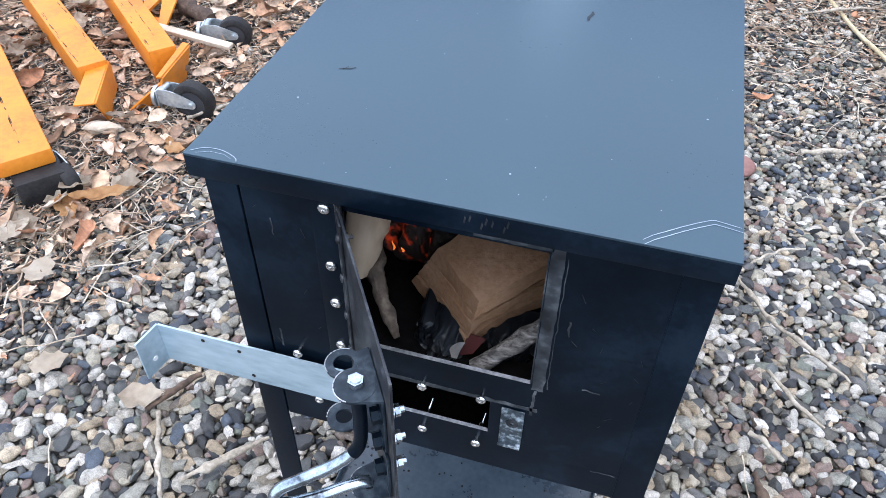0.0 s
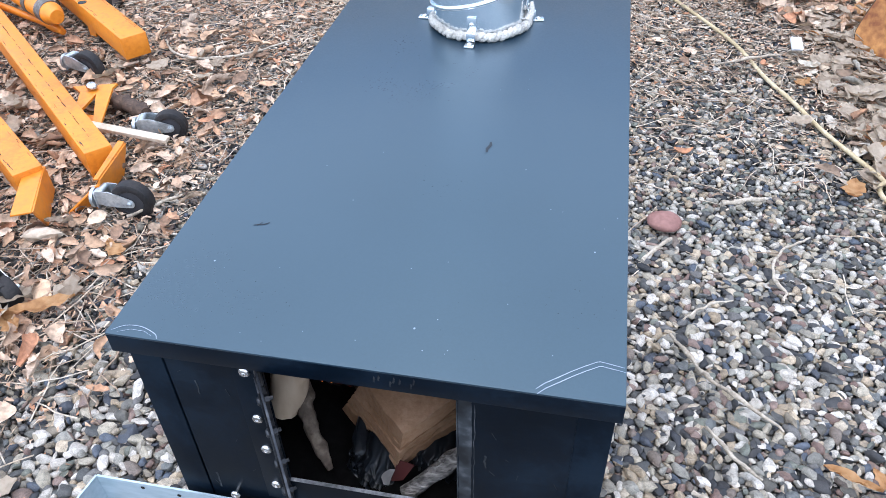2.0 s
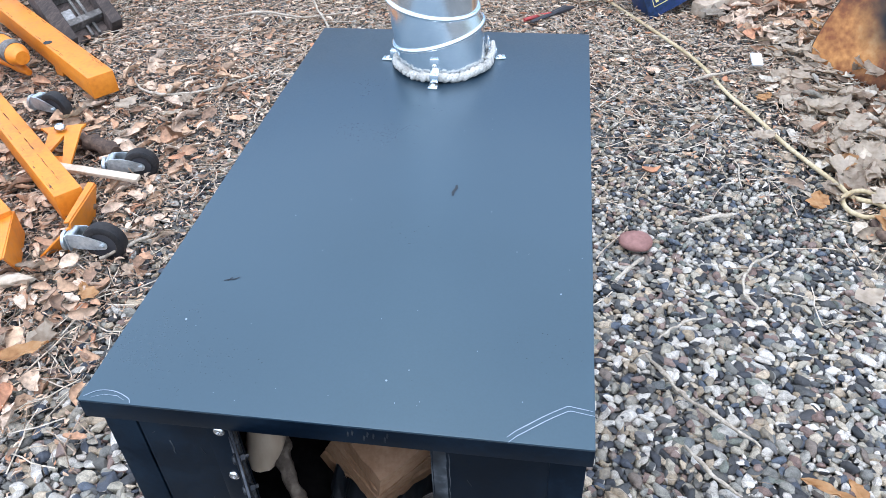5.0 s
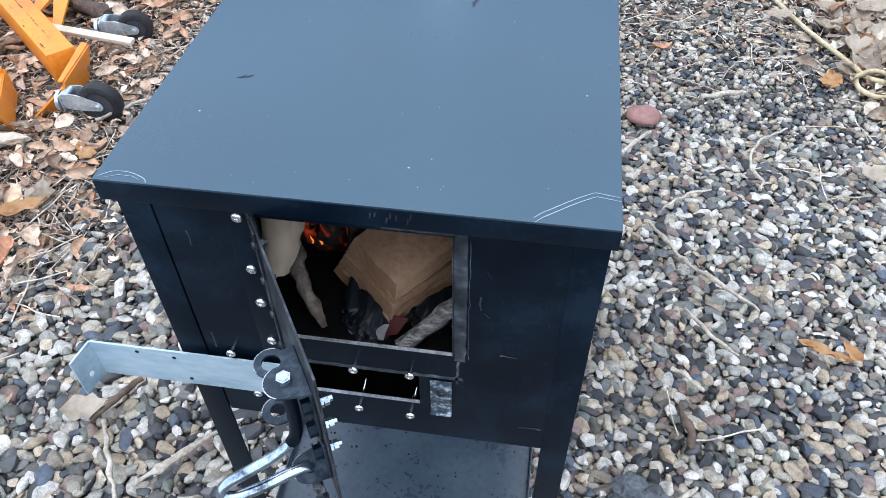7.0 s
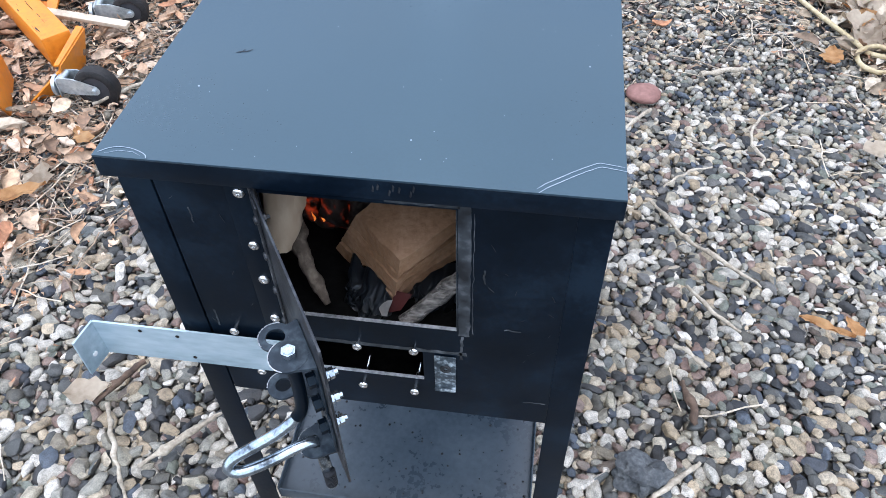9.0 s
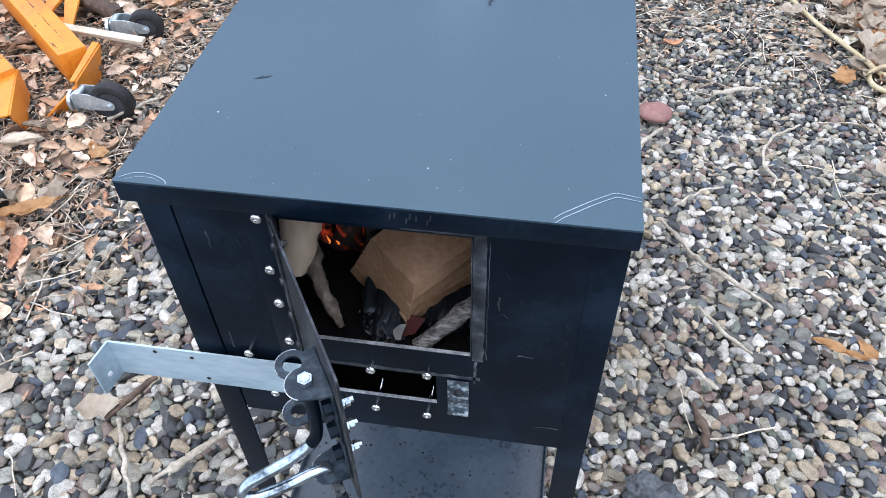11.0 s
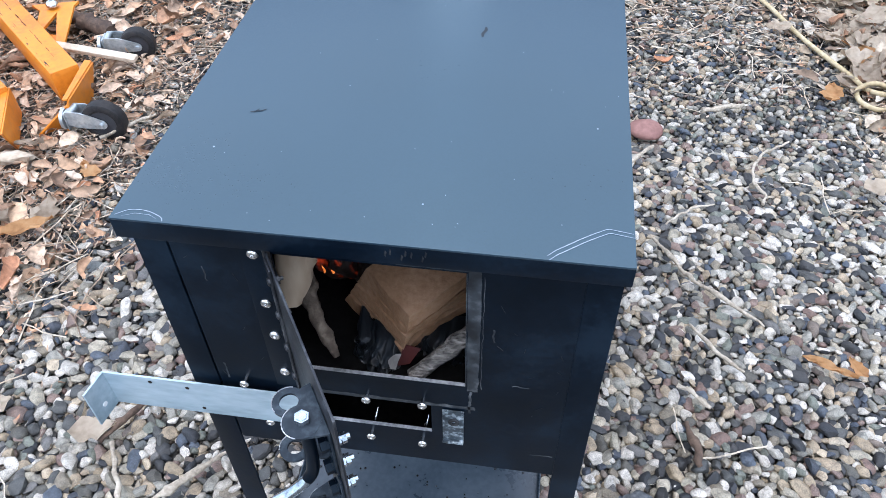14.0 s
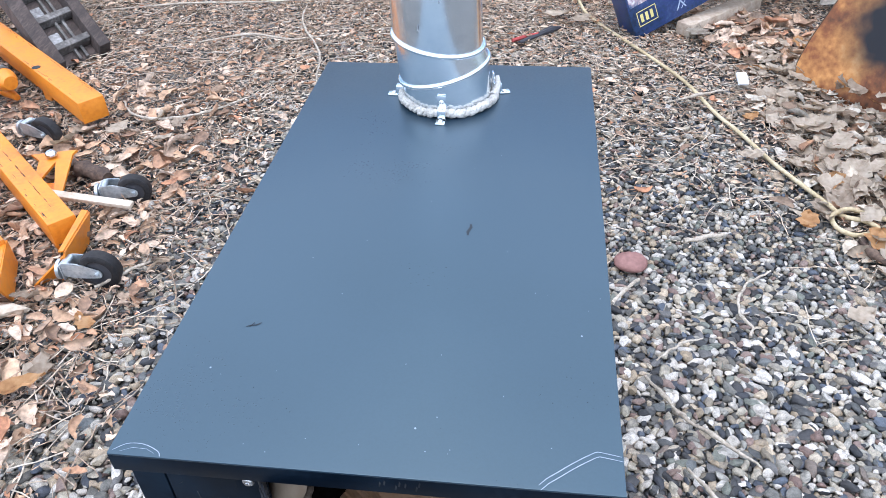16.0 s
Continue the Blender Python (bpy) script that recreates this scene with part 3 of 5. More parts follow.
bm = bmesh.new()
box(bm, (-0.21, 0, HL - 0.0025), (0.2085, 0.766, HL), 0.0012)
lid = part("lid", bm, LID, stove, "black satin painted steel top plate, sky's blue put in its colour")
# rim mirrors no sky; that difference is painted with the darker copy
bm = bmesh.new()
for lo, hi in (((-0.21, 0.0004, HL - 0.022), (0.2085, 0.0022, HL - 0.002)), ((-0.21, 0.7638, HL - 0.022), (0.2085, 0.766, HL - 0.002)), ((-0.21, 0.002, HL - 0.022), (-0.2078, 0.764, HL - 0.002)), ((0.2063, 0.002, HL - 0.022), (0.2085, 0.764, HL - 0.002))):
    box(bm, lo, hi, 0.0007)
part("folded_edge", bm, BLACK, lid, "folded rim of the top plate, in a darker copy of its paint")


def line_on_lid(name, pts, width, mat, label, parent=lid):
    b = bmesh.new()
    pts = [Vector((x, y, HL + 0.0004)) for x, y in pts]
    L, R = [], []
    for i, pnt in enumerate(pts):
        d = (pts[min(i + 1, len(pts) - 1)] - pts[max(i - 1, 0)]).normalized()
        s = Vector((-d.y, d.x, 0)) * width / 2 * (0.6 if i in (0, len(pts) - 1) else 1)
        L.append(b.verts.new(pnt + s))
        R.append(b.verts.new(pnt - s))
    for i in range(len(pts) - 1):
        b.faces.new((L[i], R[i], R[i + 1], L[i + 1]))
    return part(name, b, mat, parent, label, None)


line_on_lid("scribe_line", [(v.x, v.y) for v in smooth_path([(-0.206, 0.004, 0), (-0.196, 0.011, 0), (-0.182, 0.0115, 0), (-0.168, 0.006, 0), (-0.164, 0.001, 0)], 5)], 0.0007, SCRIBE, "pale scribed curve")
line_on_lid("scribe_line", [(-0.2, 0.003), (-0.19, 0.0075), (-0.178, 0.0072), (-0.17, 0.0035)], 0.0004, SCRIBE, "pale scribed curve")
for off in (0.0, 0.0045):
    line_on_lid("scribe_line", [(x + off * 0.3, y - off) for x, y in ((0.142, 0.004), (0.148, 0.0105), (0.157, 0.0175), (0.167, 0.0255), (0.176, 0.032), (0.186, 0.0385), (0.1885, 0.0392), (0.197, 0.0378), (0.207, 0.036))], 0.0007, SCRIBE, "pale scribed line with a bend")
line_on_lid("scuff", [(-0.143, 0.155), (-0.138, 0.157), (-0.133, 0.158), (-0.129, 0.1615)], 0.0015, SCUFF, "dark scuff")
line_on_lid("scuff", [(-0.139, 0.155), (-0.136, 0.161)], 0.0014, SCUFF, "dark scuff")
line_on_lid("scuff", [(0.058, 0.318), (0.0575, 0.325), (0.0605, 0.333), (0.0595, 0.339)], 0.0035, SCUFF, "dark scuff")
b = bmesh.new()
r_ = random.Random(3)
spots = [(0.039, 0.049), (0.179, 0.17), (-0.158, 0.1), (-0.05, 0.03), (-0.1, 0.02), (-0.005, 0.028), (0.07, 0.03), (0.11, 0.09), (-0.06, 0.21), (0.02, 0.12)] + [(r_.uniform(-0.2, 0.2), r_.uniform(0.01, 0.6) ** 1.2) for _ in range(22)]
for i, (x, y) in enumerate(spots):
    disc_ring(b, (x, y, HL), (0, 0, 1), 0, 0.0009 if i < 3 else r_.uniform(0.00025, 0.0005), 0.0003, 7)
tagged(part("paint_specks", b, SCRIBE, lid, "tiny pale paint specks", None), kind="stuff")

# legs, panels, in the darker copy of the lid's paint
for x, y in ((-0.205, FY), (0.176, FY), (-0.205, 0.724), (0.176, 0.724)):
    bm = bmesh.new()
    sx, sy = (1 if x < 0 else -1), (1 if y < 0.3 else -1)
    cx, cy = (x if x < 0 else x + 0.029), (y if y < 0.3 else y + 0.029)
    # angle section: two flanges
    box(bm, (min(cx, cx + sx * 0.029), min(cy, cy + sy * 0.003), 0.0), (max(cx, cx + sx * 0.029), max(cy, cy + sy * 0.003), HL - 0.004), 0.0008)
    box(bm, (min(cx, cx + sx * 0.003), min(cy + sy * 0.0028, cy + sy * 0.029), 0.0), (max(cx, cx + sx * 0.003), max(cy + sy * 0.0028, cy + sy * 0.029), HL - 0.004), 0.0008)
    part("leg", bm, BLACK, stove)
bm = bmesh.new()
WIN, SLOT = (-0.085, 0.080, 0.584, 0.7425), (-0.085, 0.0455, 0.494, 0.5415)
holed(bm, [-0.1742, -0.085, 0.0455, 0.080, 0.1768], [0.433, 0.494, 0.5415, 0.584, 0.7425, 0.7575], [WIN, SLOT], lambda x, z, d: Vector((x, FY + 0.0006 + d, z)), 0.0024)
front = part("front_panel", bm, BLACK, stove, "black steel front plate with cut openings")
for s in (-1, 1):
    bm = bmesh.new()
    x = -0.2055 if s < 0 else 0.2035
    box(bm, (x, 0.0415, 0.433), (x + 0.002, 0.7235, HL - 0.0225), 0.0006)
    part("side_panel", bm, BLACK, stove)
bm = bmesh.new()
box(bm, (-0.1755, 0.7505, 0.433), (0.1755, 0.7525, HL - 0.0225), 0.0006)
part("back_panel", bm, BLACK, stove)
bm = bmesh.new()
box(bm, (-0.203, 0.016, 0.431), (0.203, 0.75, 0.4335), 0.0006)
part("bottom_panel", bm, SOOT, stove)
for name_, lo, hi in (("firebox_floor", (-0.2, 0.02, 0.555), (0.2, 0.748, 0.558)), ("firebox_lining", (-0.2015, 0.045, 0.434), (-0.1985, 0.72, 0.757)), ("firebox_lining", (0.1985, 0.045, 0.434), (0.2015, 0.72, 0.757)),
                      ("firebox_lining", (-0.2, 0.7465, 0.434), (0.2, 0.7495, 0.757)), ("firebox_roof", (-0.2, 0.03, 0.7725), (0.2, 0.745, 0.7745))):
    bm = bmesh.new()
    box(bm, lo, hi)
    part(name_, bm, SOOT, stove, "soot-black steel plate inside the stove")
# bare cut edges
bm = bmesh.new()
box(bm, (-0.085, FY - 0.0004, 0.5834), (0.08, FY + 0.0032, 0.5842))
part("cut_edge", bm, EDGE, front, "bright bare cut edge")
bm = bmesh.new()
box(bm, (-0.085, FY - 0.0004, 0.4937), (0.0455, FY + 0.0032, 0.4943))
part("cut_edge", bm, EDGE, front, "bright bare cut edge")
bm = bmesh.new()
box(bm, (0.0797, FY - 0.0001, 0.584), (0.0806, FY + 0.003, 0.7425))
part("cut_edge", bm, RUBBED, front, "bright bare cut edge")
# worn band round the opening, with ragged edges
def ragged(x0, x1, z0, z1, label):
    b = bmesh.new()
    pts = []
    n = 22
    for k in range(n):
        pts.append((x0 + (x1 - x0) * k / n, z0))
    for k in range(n):
        pts.append((x1, z0 + (z1 - z0) * k / n))
    for k in range(n):
        pts.append((x1 - (x1 - x0) * k / n, z1))
    for k in range(n):
        pts.append((x0, z1 - (z1 - z0) * k / n))
    slab(b, [(x + 0.0016 * noise.noise(Vector((x * 160, z * 160, 1))), FY + 0.0003, z + 0.0016 * noise.noise(Vector((x * 160, z * 160, 7)))) for x, z in pts], (0, 1, 0), 0.0002)
    part("worn_band", b, RUBBED, front, label, None)


ragged(0.0815, 0.0925, 0.575, 0.7535, "rubbed bare strip beside the opening")
ragged(0.022, 0.083, 0.7445, 0.7525, "rubbed bare strip above the opening")
ragged(0.0835, 0.086, 0.535, 0.574, "rubbed bare streak")
ragged(-0.08, 0.09, 0.5425, 0.5475, "rubbed bare streak above the slot")
for k in range(7):
    bm = bmesh.new()
    x0, z0 = 0.016 + k * 0.0055 + 0.002 * math.sin(k * 4.1), HL - 0.013 + 0.003 * math.sin(k * 2.3)
    slab(bm, [(x0, 0.0, z0), (x0 + 0.0012, 0.0, z0 - 0.001), (x0 + 0.0022, 0.0, z0 + 0.004), (x0 + 0.001, 0.0, z0 + 0.006)], (0, 1, 0), 0.0006)
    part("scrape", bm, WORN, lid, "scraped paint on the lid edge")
ragged(0.0945, 0.0952, 0.58, 0.74, "pale rub mark")
ragged(0.104, 0.1055, 0.655, 0.672, "pale rub mark")
ragged(0.125, 0.14, 0.5905, 0.592, "pale rub mark")
ragged(0.15, 0.172, 0.47, 0.4712, "pale rub mark")
ragged(-0.165, -0.163, 0.55, 0.575, "pale rub mark")
ragged(-0.152, -0.1505, 0.7, 0.718, "pale rub mark")
# scratches on the front
bm = bmesh.new()
for i in range(16):
    x, z, a, ln = r_.choice([r_.uniform(-0.17, -0.12), r_.uniform(0.1, 0.17)]), r_.uniform(0.47, 0.74), r_.uniform(-0.9, 0.9), r_.uniform(0.003, 0.011)
    dx, dz = math.sin(a) * ln, math.cos(a) * ln
    slab(bm, [(x, FY + 0.0003, z), (x + 0.0005, FY + 0.0003, z), (x + dx + 0.0005, FY + 0.0003, z + dz), (x + dx, FY + 0.0003, z + dz)], (0, 1, 0), 0.0002)
tagged(part("scratch", bm, WORN, front, "short pale scratches", None), kind="stuff")

# shelf under the body
bm = bmesh.new()
box(bm, (-0.1768, 0.0185, 0.148), (0.1768, 0.7465, 0.151), 0.0006)
shelf = part("lower_shelf", bm, SHELF, stove, "grey steel tray shelf with dark droplets")
for lo, hi in (((-0.175, 0.017, 0.14), (0.175, 0.0195, 0.162)), ((-0.175, 0.7455, 0.14), (0.175, 0.748, 0.162)), ((-0.1775, 0.0195, 0.14), (-0.1755, 0.745, 0.162)), ((0.1755, 0.0195, 0.14), (0.1775, 0.745, 0.162))):
    bm = bmesh.new()
    box(bm, lo, hi, 0.0006)
    part("rim", bm, SHELF, shelf)
bm = bmesh.new()
for i in range(150):
    x, y = r_.uniform(-0.165, 0.17), r_.uniform(0.03, 0.42)
    rr = r_.uniform(0.0008, 0.0023)
    dome(bm, (x, y, 0.151), (0, 0, 1), rr, rr * 0.5, 6)
tagged(part("droplets", bm, DROP_HOLE, shelf, "small dark droplets and crumbs"), kind="stuff")

# screws on the front
def screw(x, z, y=FY, r=0.0054, parent=stove):
    b = bmesh.new()
    dome(b, (x, y, z), (0, -1, 0), r, 0.0028)
    return part("screw", b, CHROME, parent, "bright pan-head screw")


for z in (0.743, 0.680, 0.634, 0.576):
    screw(-0.0995, z, FY - 0.002)
for x, z in ((-0.019, 0.55), (0.038, 0.552), (-0.019, 0.481), (0.036, 0.479), (-0.145, 0.553), (-0.13, 0.484)):
    screw(x, z, FY - 0.007, 0.005)
    b = bmesh.new()
    tube(b, [(x, FY - 0.007, z), (x, FY + 0.02, z)], 0.0018, 8)
    part("screw_shank", b, CHROME, stove)
for x, z in ((-0.019, 0.481), (0.036, 0.479)):
    b = bmesh.new()
    tube(b, [(x + 0.001, FY + 0.005, z + 0.004), (x + 0.004, FY + 0.016, z + 0.021)], [0.0016, 0.0004], 8)
    part("screw_shank", b, CHROME, stove, "slanting screw point")
# hinge
bm = bmesh.new()
box(bm, (-0.112, FY - 0.002, 0.551), (-0.0885, FY - 0.0002, 0.755), 0.0006)
hinge = part("hinge_leaf", bm, BLACK, stove, "dark rubbed steel hinge strip")
for k in range(9):
    bm = bmesh.new()
    z0 = 0.552 + k * 0.0225
    tube(bm, [(-0.0865, FY - 0.004, z0), (-0.0865, FY - 0.004, z0 + 0.0215)], 0.0032, 10)
    part("knuckle", bm, WORN, hinge)
# catch plate beside the slot
bm = bmesh.new()
box(bm, (0.0572, FY - 0.0022, 0.486), (0.0792, FY - 0.0003, 0.540), 0.0008)
box(bm, (0.0572, FY - 0.006, 0.483), (0.0792, FY - 0.001, 0.4862), 0.0008)
catch = part("catch_plate", bm, CATCH, stove, "dark zinc catch plate with chipped paint")
bm = bmesh.new()
disc_ring(bm, (0.069, FY - 0.0026, 0.521), (0, -1, 0), 0.0022, 0.0058, 0.0012, 18)
part("washer", bm, WORN, catch)
# damper slide
bm = bmesh.new()
slab(bm, [(-0.301, 0.003, 0.49), (-0.088, 0.003, 0.49), (-0.088, 0.003, 0.5445), (-0.301, 0.003, 0.5445)], (0, 1, 0), 0.0022)
slab(bm, [(-0.301, 0.004, 0.49), (-0.306, -0.027, 0.49), (-0.306, -0.027, 0.5445), (-0.301, 0.004, 0.5445)], (-0.987, 0.16, 0), 0.0022)
damper = part("damper_slide", bm, STRIP, stove, "bare zinc sliding draught strip with bent tab")
# dark discs on the uncut strip paint the shade of small holes
for x, z in ((-0.21, 0.535), (-0.2, 0.5), (-0.25, 0.538)):
    bm = bmesh.new()
    disc_ring(bm, (x, 0.0026, z), (0, -1, 0), 0, 0.0022, 0.0003, 10)
    part("pilot_hole_disc", bm, DROP_HOLE, damper)
# white disc on the uncut tab stands for its hole
bm = bmesh.new()
disc_ring(bm, (-0.3035, -0.012, 0.508), (0.987, -0.16, 0), 0, 0.003, 0.0008, 12)
part("tab_hole_disc", bm, WHITE, damper, "white disc standing for the hole in the tab")

# door, standing open about sixty degrees
OPEN = Matrix(((0.545, 0.839, 0, -0.0845), (-0.839, 0.545, 0, FY - 0.0092), (0, 0, 1, 0), (0, 0, 0, 1)))


def door_pt(u, v, z):
    return OPEN @ Vector((u, v, z))


bm = bmesh.new()
box(bm, (0.002, -0.001, 0.568), (0.175, 0.001, 0.7555), 0.0005, OPEN)
door = part("door", bm, WORN, stove, "black steel stove door standing open, edge worn")
bm = bmesh.new()
box(bm, (0.004, -0.003, 0.57), (0.022, -0.0012, 0.753), 0.0004, OPEN)
part("hinge_leaf", bm, WORN, door)
for z in (0.733, 0.69, 0.645, 0.6):
    bm = bmesh.new()
    dome(bm, door_pt(0.013, -0.003, z), OPEN.to_3x3() @ Vector((0, -1, 0)), 0.0042, 0.0025)
    part("screw", bm, WORN, door)
    bm = bmesh.new()
    tube(bm, [door_pt(0.013, 0.001, z), door_pt(0.013, 0.008, z)], 0.0018, 8)
    hexnut(bm, door_pt(0.013, 0.0012, z), OPEN.to_3x3() @ Vector((0, 1, 0)), 0.0042, 0.0035)
    part("nut", bm, WORN, door)


# upper bracket: two ears and a back flange
bm = bmesh.new()
disc_ring(bm, door_pt(0.119, -0.021, 0.7136), (0, 0, 1), 0.0072, 0.0128, 0.0022, 30)
disc_ring(bm, door_pt(0.1395, -0.0175, 0.7142), (0, 0, 1), 0.003, 0.0145, 0.0022, 30)
slab(bm, [door_pt(0.11, -0.002, 0.7139), door_pt(0.158, -0.002, 0.7139), door_pt(0.1535, -0.019, 0.7139), door_pt(0.146, -0.027, 0.7139), door_pt(0.1315, -0.0215, 0.7139), door_pt(0.125, -0.0125, 0.7139), door_pt(0.112, -0.012, 0.7139)], (0, 0, 1), 0.0022)
box(bm, (0.11, -0.0035, 0.655), (0.158, -0.0013, 0.7155), 0.0006, OPEN)
bracket = part("latch_bracket", bm, LATCH, door, "dark steel latch bracket with round ears")
bm = bmesh.new()
disc_ring(bm, door_pt(0.124, -0.026, 0.66), (0, 0, 1), 0.0062, 0.0125, 0.0022, 28)
slab(bm, [door_pt(0.112, -0.003, 0.6603), door_pt(0.145, -0.003, 0.6603), door_pt(0.136, -0.024, 0.6603), door_pt(0.1335, -0.0175, 0.6603), door_pt(0.115, -0.018, 0.6603)], (0, 0, 1), 0.002)
part("latch_bracket", bm, LATCH, door, "lower ear of the latch bracket")
bm = bmesh.new()
tube(bm, [door_pt(0.139, -0.0165, 0.702), door_pt(0.139, -0.0165, 0.7195)], 0.0036, 12)
hexnut(bm, door_pt(0.139, -0.0165, 0.7166), (0, 0, 1), 0.0058, 0.005)
hexnut(bm, door_pt(0.139, -0.0165, 0.7216), (0, 0, 1), 0.0042, 0.001)
part("bolt", bm, HANDLE, door, "worn zinc bolt head")
# paint knocked off the rims of the ears
for u, v, z, r, a0, a1 in ((0.119, -0.021, 0.7158, 0.0128, 150, 290), (0.1395, -0.0175, 0.7164, 0.0145, 200, 330), (0.146, -0.016, 0.6017, 0.0145, 190, 300), (0.124, -0.026, 0.6622, 0.0125, 180, 260)):
    bm = bmesh.new()
    arc, k = [], 0
    while a0 + k <= a1:
        arc.append(door_pt(u + r * math.cos(radians(a0 + k)), v + r * math.sin(radians(a0 + k)), z))
        k += 7
    tube(bm, arc, [0.0001 + 0.0005 * abs(math.sin(1.7 * q + r * 900)) for q in range(len(arc))], 6)
    part("chipped_rim", bm, EDGE, door, "bright metal where paint is knocked off")
# handle rod
path = smooth_path([door_pt(*q) for q in ((0.139, -0.0165, 0.704), (0.139, -0.0165, 0.672), (0.139, -0.02, 0.642), (0.139, -0.036, 0.627), (0.138, -0.06, 0.617), (0.136, -0.081, 0.607), (0.138, -0.087, 0.599), (0.142, -0.078, 0.594), (0.145, -0.055, 0.598), (0.146, -0.03, 0.604), (0.146, -0.018, 0.602), (0.148, -0.0145, 0.59), (0.152, -0.0135, 0.57), (0.157, -0.013, 0.542))], 6)
bm = bmesh.new()
tube(bm, path, 0.005, 14)
handle = part("handle", bm, HANDLE, door, "bent chrome rod handle with worn black paint", 60)
bm = bmesh.new()
tube(bm, path[:15], 0.0053, 14)
part("handle_paint", bm, BLACK, door, "worn black paint left on the handle rod", 60)
bm = bmesh.new()
for k in range(9):
    tube(bm, [path[-1] + Vector((0, 0, 0.004 + k * 0.0024)), path[-1] + Vector((0, 0, 0.0052 + k * 0.0024))], 0.0056, 12)
part("thread", bm, WORN, door, "threaded rod end")
# lower bracket
bm = bmesh.new()
disc_ring(bm, door_pt(0.146, -0.016, 0.5995), (0, 0, 1), 0.0062, 0.0145, 0.0022, 28)
slab(bm, [door_pt(0.128, -0.002, 0.5998), door_pt(0.162, -0.002, 0.5998), door_pt(0.1605, -0.016, 0.5998), door_pt(0.1525, -0.014, 0.5998), door_pt(0.1395, -0.014, 0.5998), door_pt(0.1315, -0.016, 0.5998)], (0, 0, 1), 0.002)
box(bm, (0.128, -0.0035, 0.6), (0.162, -0.0013, 0.65), 0.0006, OPEN)
part("latch_bracket", bm, LATCH, door, "dark steel lower latch bracket")
for z in (0.692, 0.66, 0.626):
    bm = bmesh.new()
    ax = OPEN.to_3x3() @ Vector((0, 1, 0))
    tube(bm, [door_pt(0.15, -0.004, z), door_pt(0.15, 0.013, z)], 0.0026, 10)
    hexnut(bm, door_pt(0.15, 0.0014, z), ax, 0.0052, 0.0042)
    hexnut(bm, door_pt(0.15, 0.0065, z), ax, 0.0047, 0.0036)
    part("nut", bm, HANDLE, door)
    bm = bmesh.new()
    disc_ring(bm, door_pt(0.15, -0.0034, z), -ax, 0, 0.0074, 0.0016, 16)
    hexnut(bm, door_pt(0.15, -0.005, z), -ax, 0.0063, 0.0052)
    part("bolt", bm, BLACK, door, "black bolt head")

# flue pipe
pipe = thing("flue_pipe", (-0.002, 0.66, HL), "galvanised steel flue pipe with white rope gasket", "flue")
PX, PY, PR = -0.001, 0.655, 0.0632


def pipe_rings(b, rows, seg=48):
    prev = None
    for cx, cz, tiltx, r in rows:
        ring = []
        for k in range(seg):
            a = 2 * math.pi * k / seg
            x, y = r * math.cos(a), r * math.sin(a)
            ring.append(b.verts.new((cx + x, PY + y, cz + tiltx * x)))
        if prev:
            for k in range(seg):
                b.faces.new((prev[k], prev[(k + 1) % seg], ring[(k + 1) % seg], ring[k]))
        prev = ring


bm = bmesh.new()
pipe_rings(bm, [(PX, HL + 0.001, 0, PR), (PX - 0.003, HL + 0.025, 0.1, PR), (PX - 0.005, HL + 0.045, 0.25, PR)])
part("lower_collar", bm, GALV, pipe, "", 60)
bm = bmesh.new()
pipe_rings(bm, [(PX - 0.0055, HL + 0.049, 0.25, PR + 0.0005), (PX - 0.012, HL + 0.0875, -0.17, PR + 0.0005)])
part("middle_collar", bm, GALV, pipe, "", 60)
bm = bmesh.new()
pipe_rings(bm, [(PX - 0.013, HL + 0.0925, -0.17, PR), (PX - 0.016, HL + 0.2, 0, PR), (PX - 0.016, HL + 1.3, 0, PR)])
upper = part("upper_pipe", bm, GALV, pipe, "", 60)
# dull scrapes and smears on the upper pipe
r_ = random.Random(11)
bm = bmesh.new()
for k in range(26):
    a, z, ln = radians(r_.uniform(-160, -20)), HL + r_.uniform(0.1, 0.42), r_.uniform(0.002, 0.012)
    w = r_.uniform(0.01, 0.03)
    pts = [(a, z), (a + w, z + ln * r_.uniform(-0.3, 0.3)), (a + w * 0.8, z + ln), (a + w * 0.1, z + ln * 0.8)]
    bm.faces.new([bm.verts.new((PX - 0.0158 + (PR + 0.0006) * math.cos(q), PY + (PR + 0.0006) * math.sin(q), h)) for q, h in pts])
tagged(part("scrapes", bm, EDGE, upper, "pale scrapes and smears", None), kind="stuff")
for cx, cz, tx in ((PX - 0.0055, HL + 0.047, 0.25), (PX - 0.0125, HL + 0.09, -0.17)):
    bm = bmesh.new()
    ring = [Vector((cx + (PR + 0.001) * math.cos(a), PY + (PR + 0.001) * math.sin(a), cz + tx * PR * math.cos(a))) for a in [2 * math.pi * k / 48 for k in range(49)]]
    tube(bm, ring, 0.0032, 8)
    part("bead", bm, GALV, pipe, "rolled bead ring", 60)
bm = bmesh.new()
for strand in (0, 1):
    ring = []
    for k in range(201):
        a = 2 * math.pi * k / 200
        w = a * 26 + strand * math.pi
        ring.append(Vector((PX + (PR + 0.005 + 0.0022 * math.cos(w)) * math.cos(a), PY + (PR + 0.005 + 0.0022 * math.cos(w)) * math.sin(a), HL + 0.0068 + 0.0026 * math.sin(w) + 0.0012 * math.sin(a * 7))))
    tube(bm, ring, [0.0044 + 0.0007 * math.sin(q * 0.9) for q in range(201)], 6)
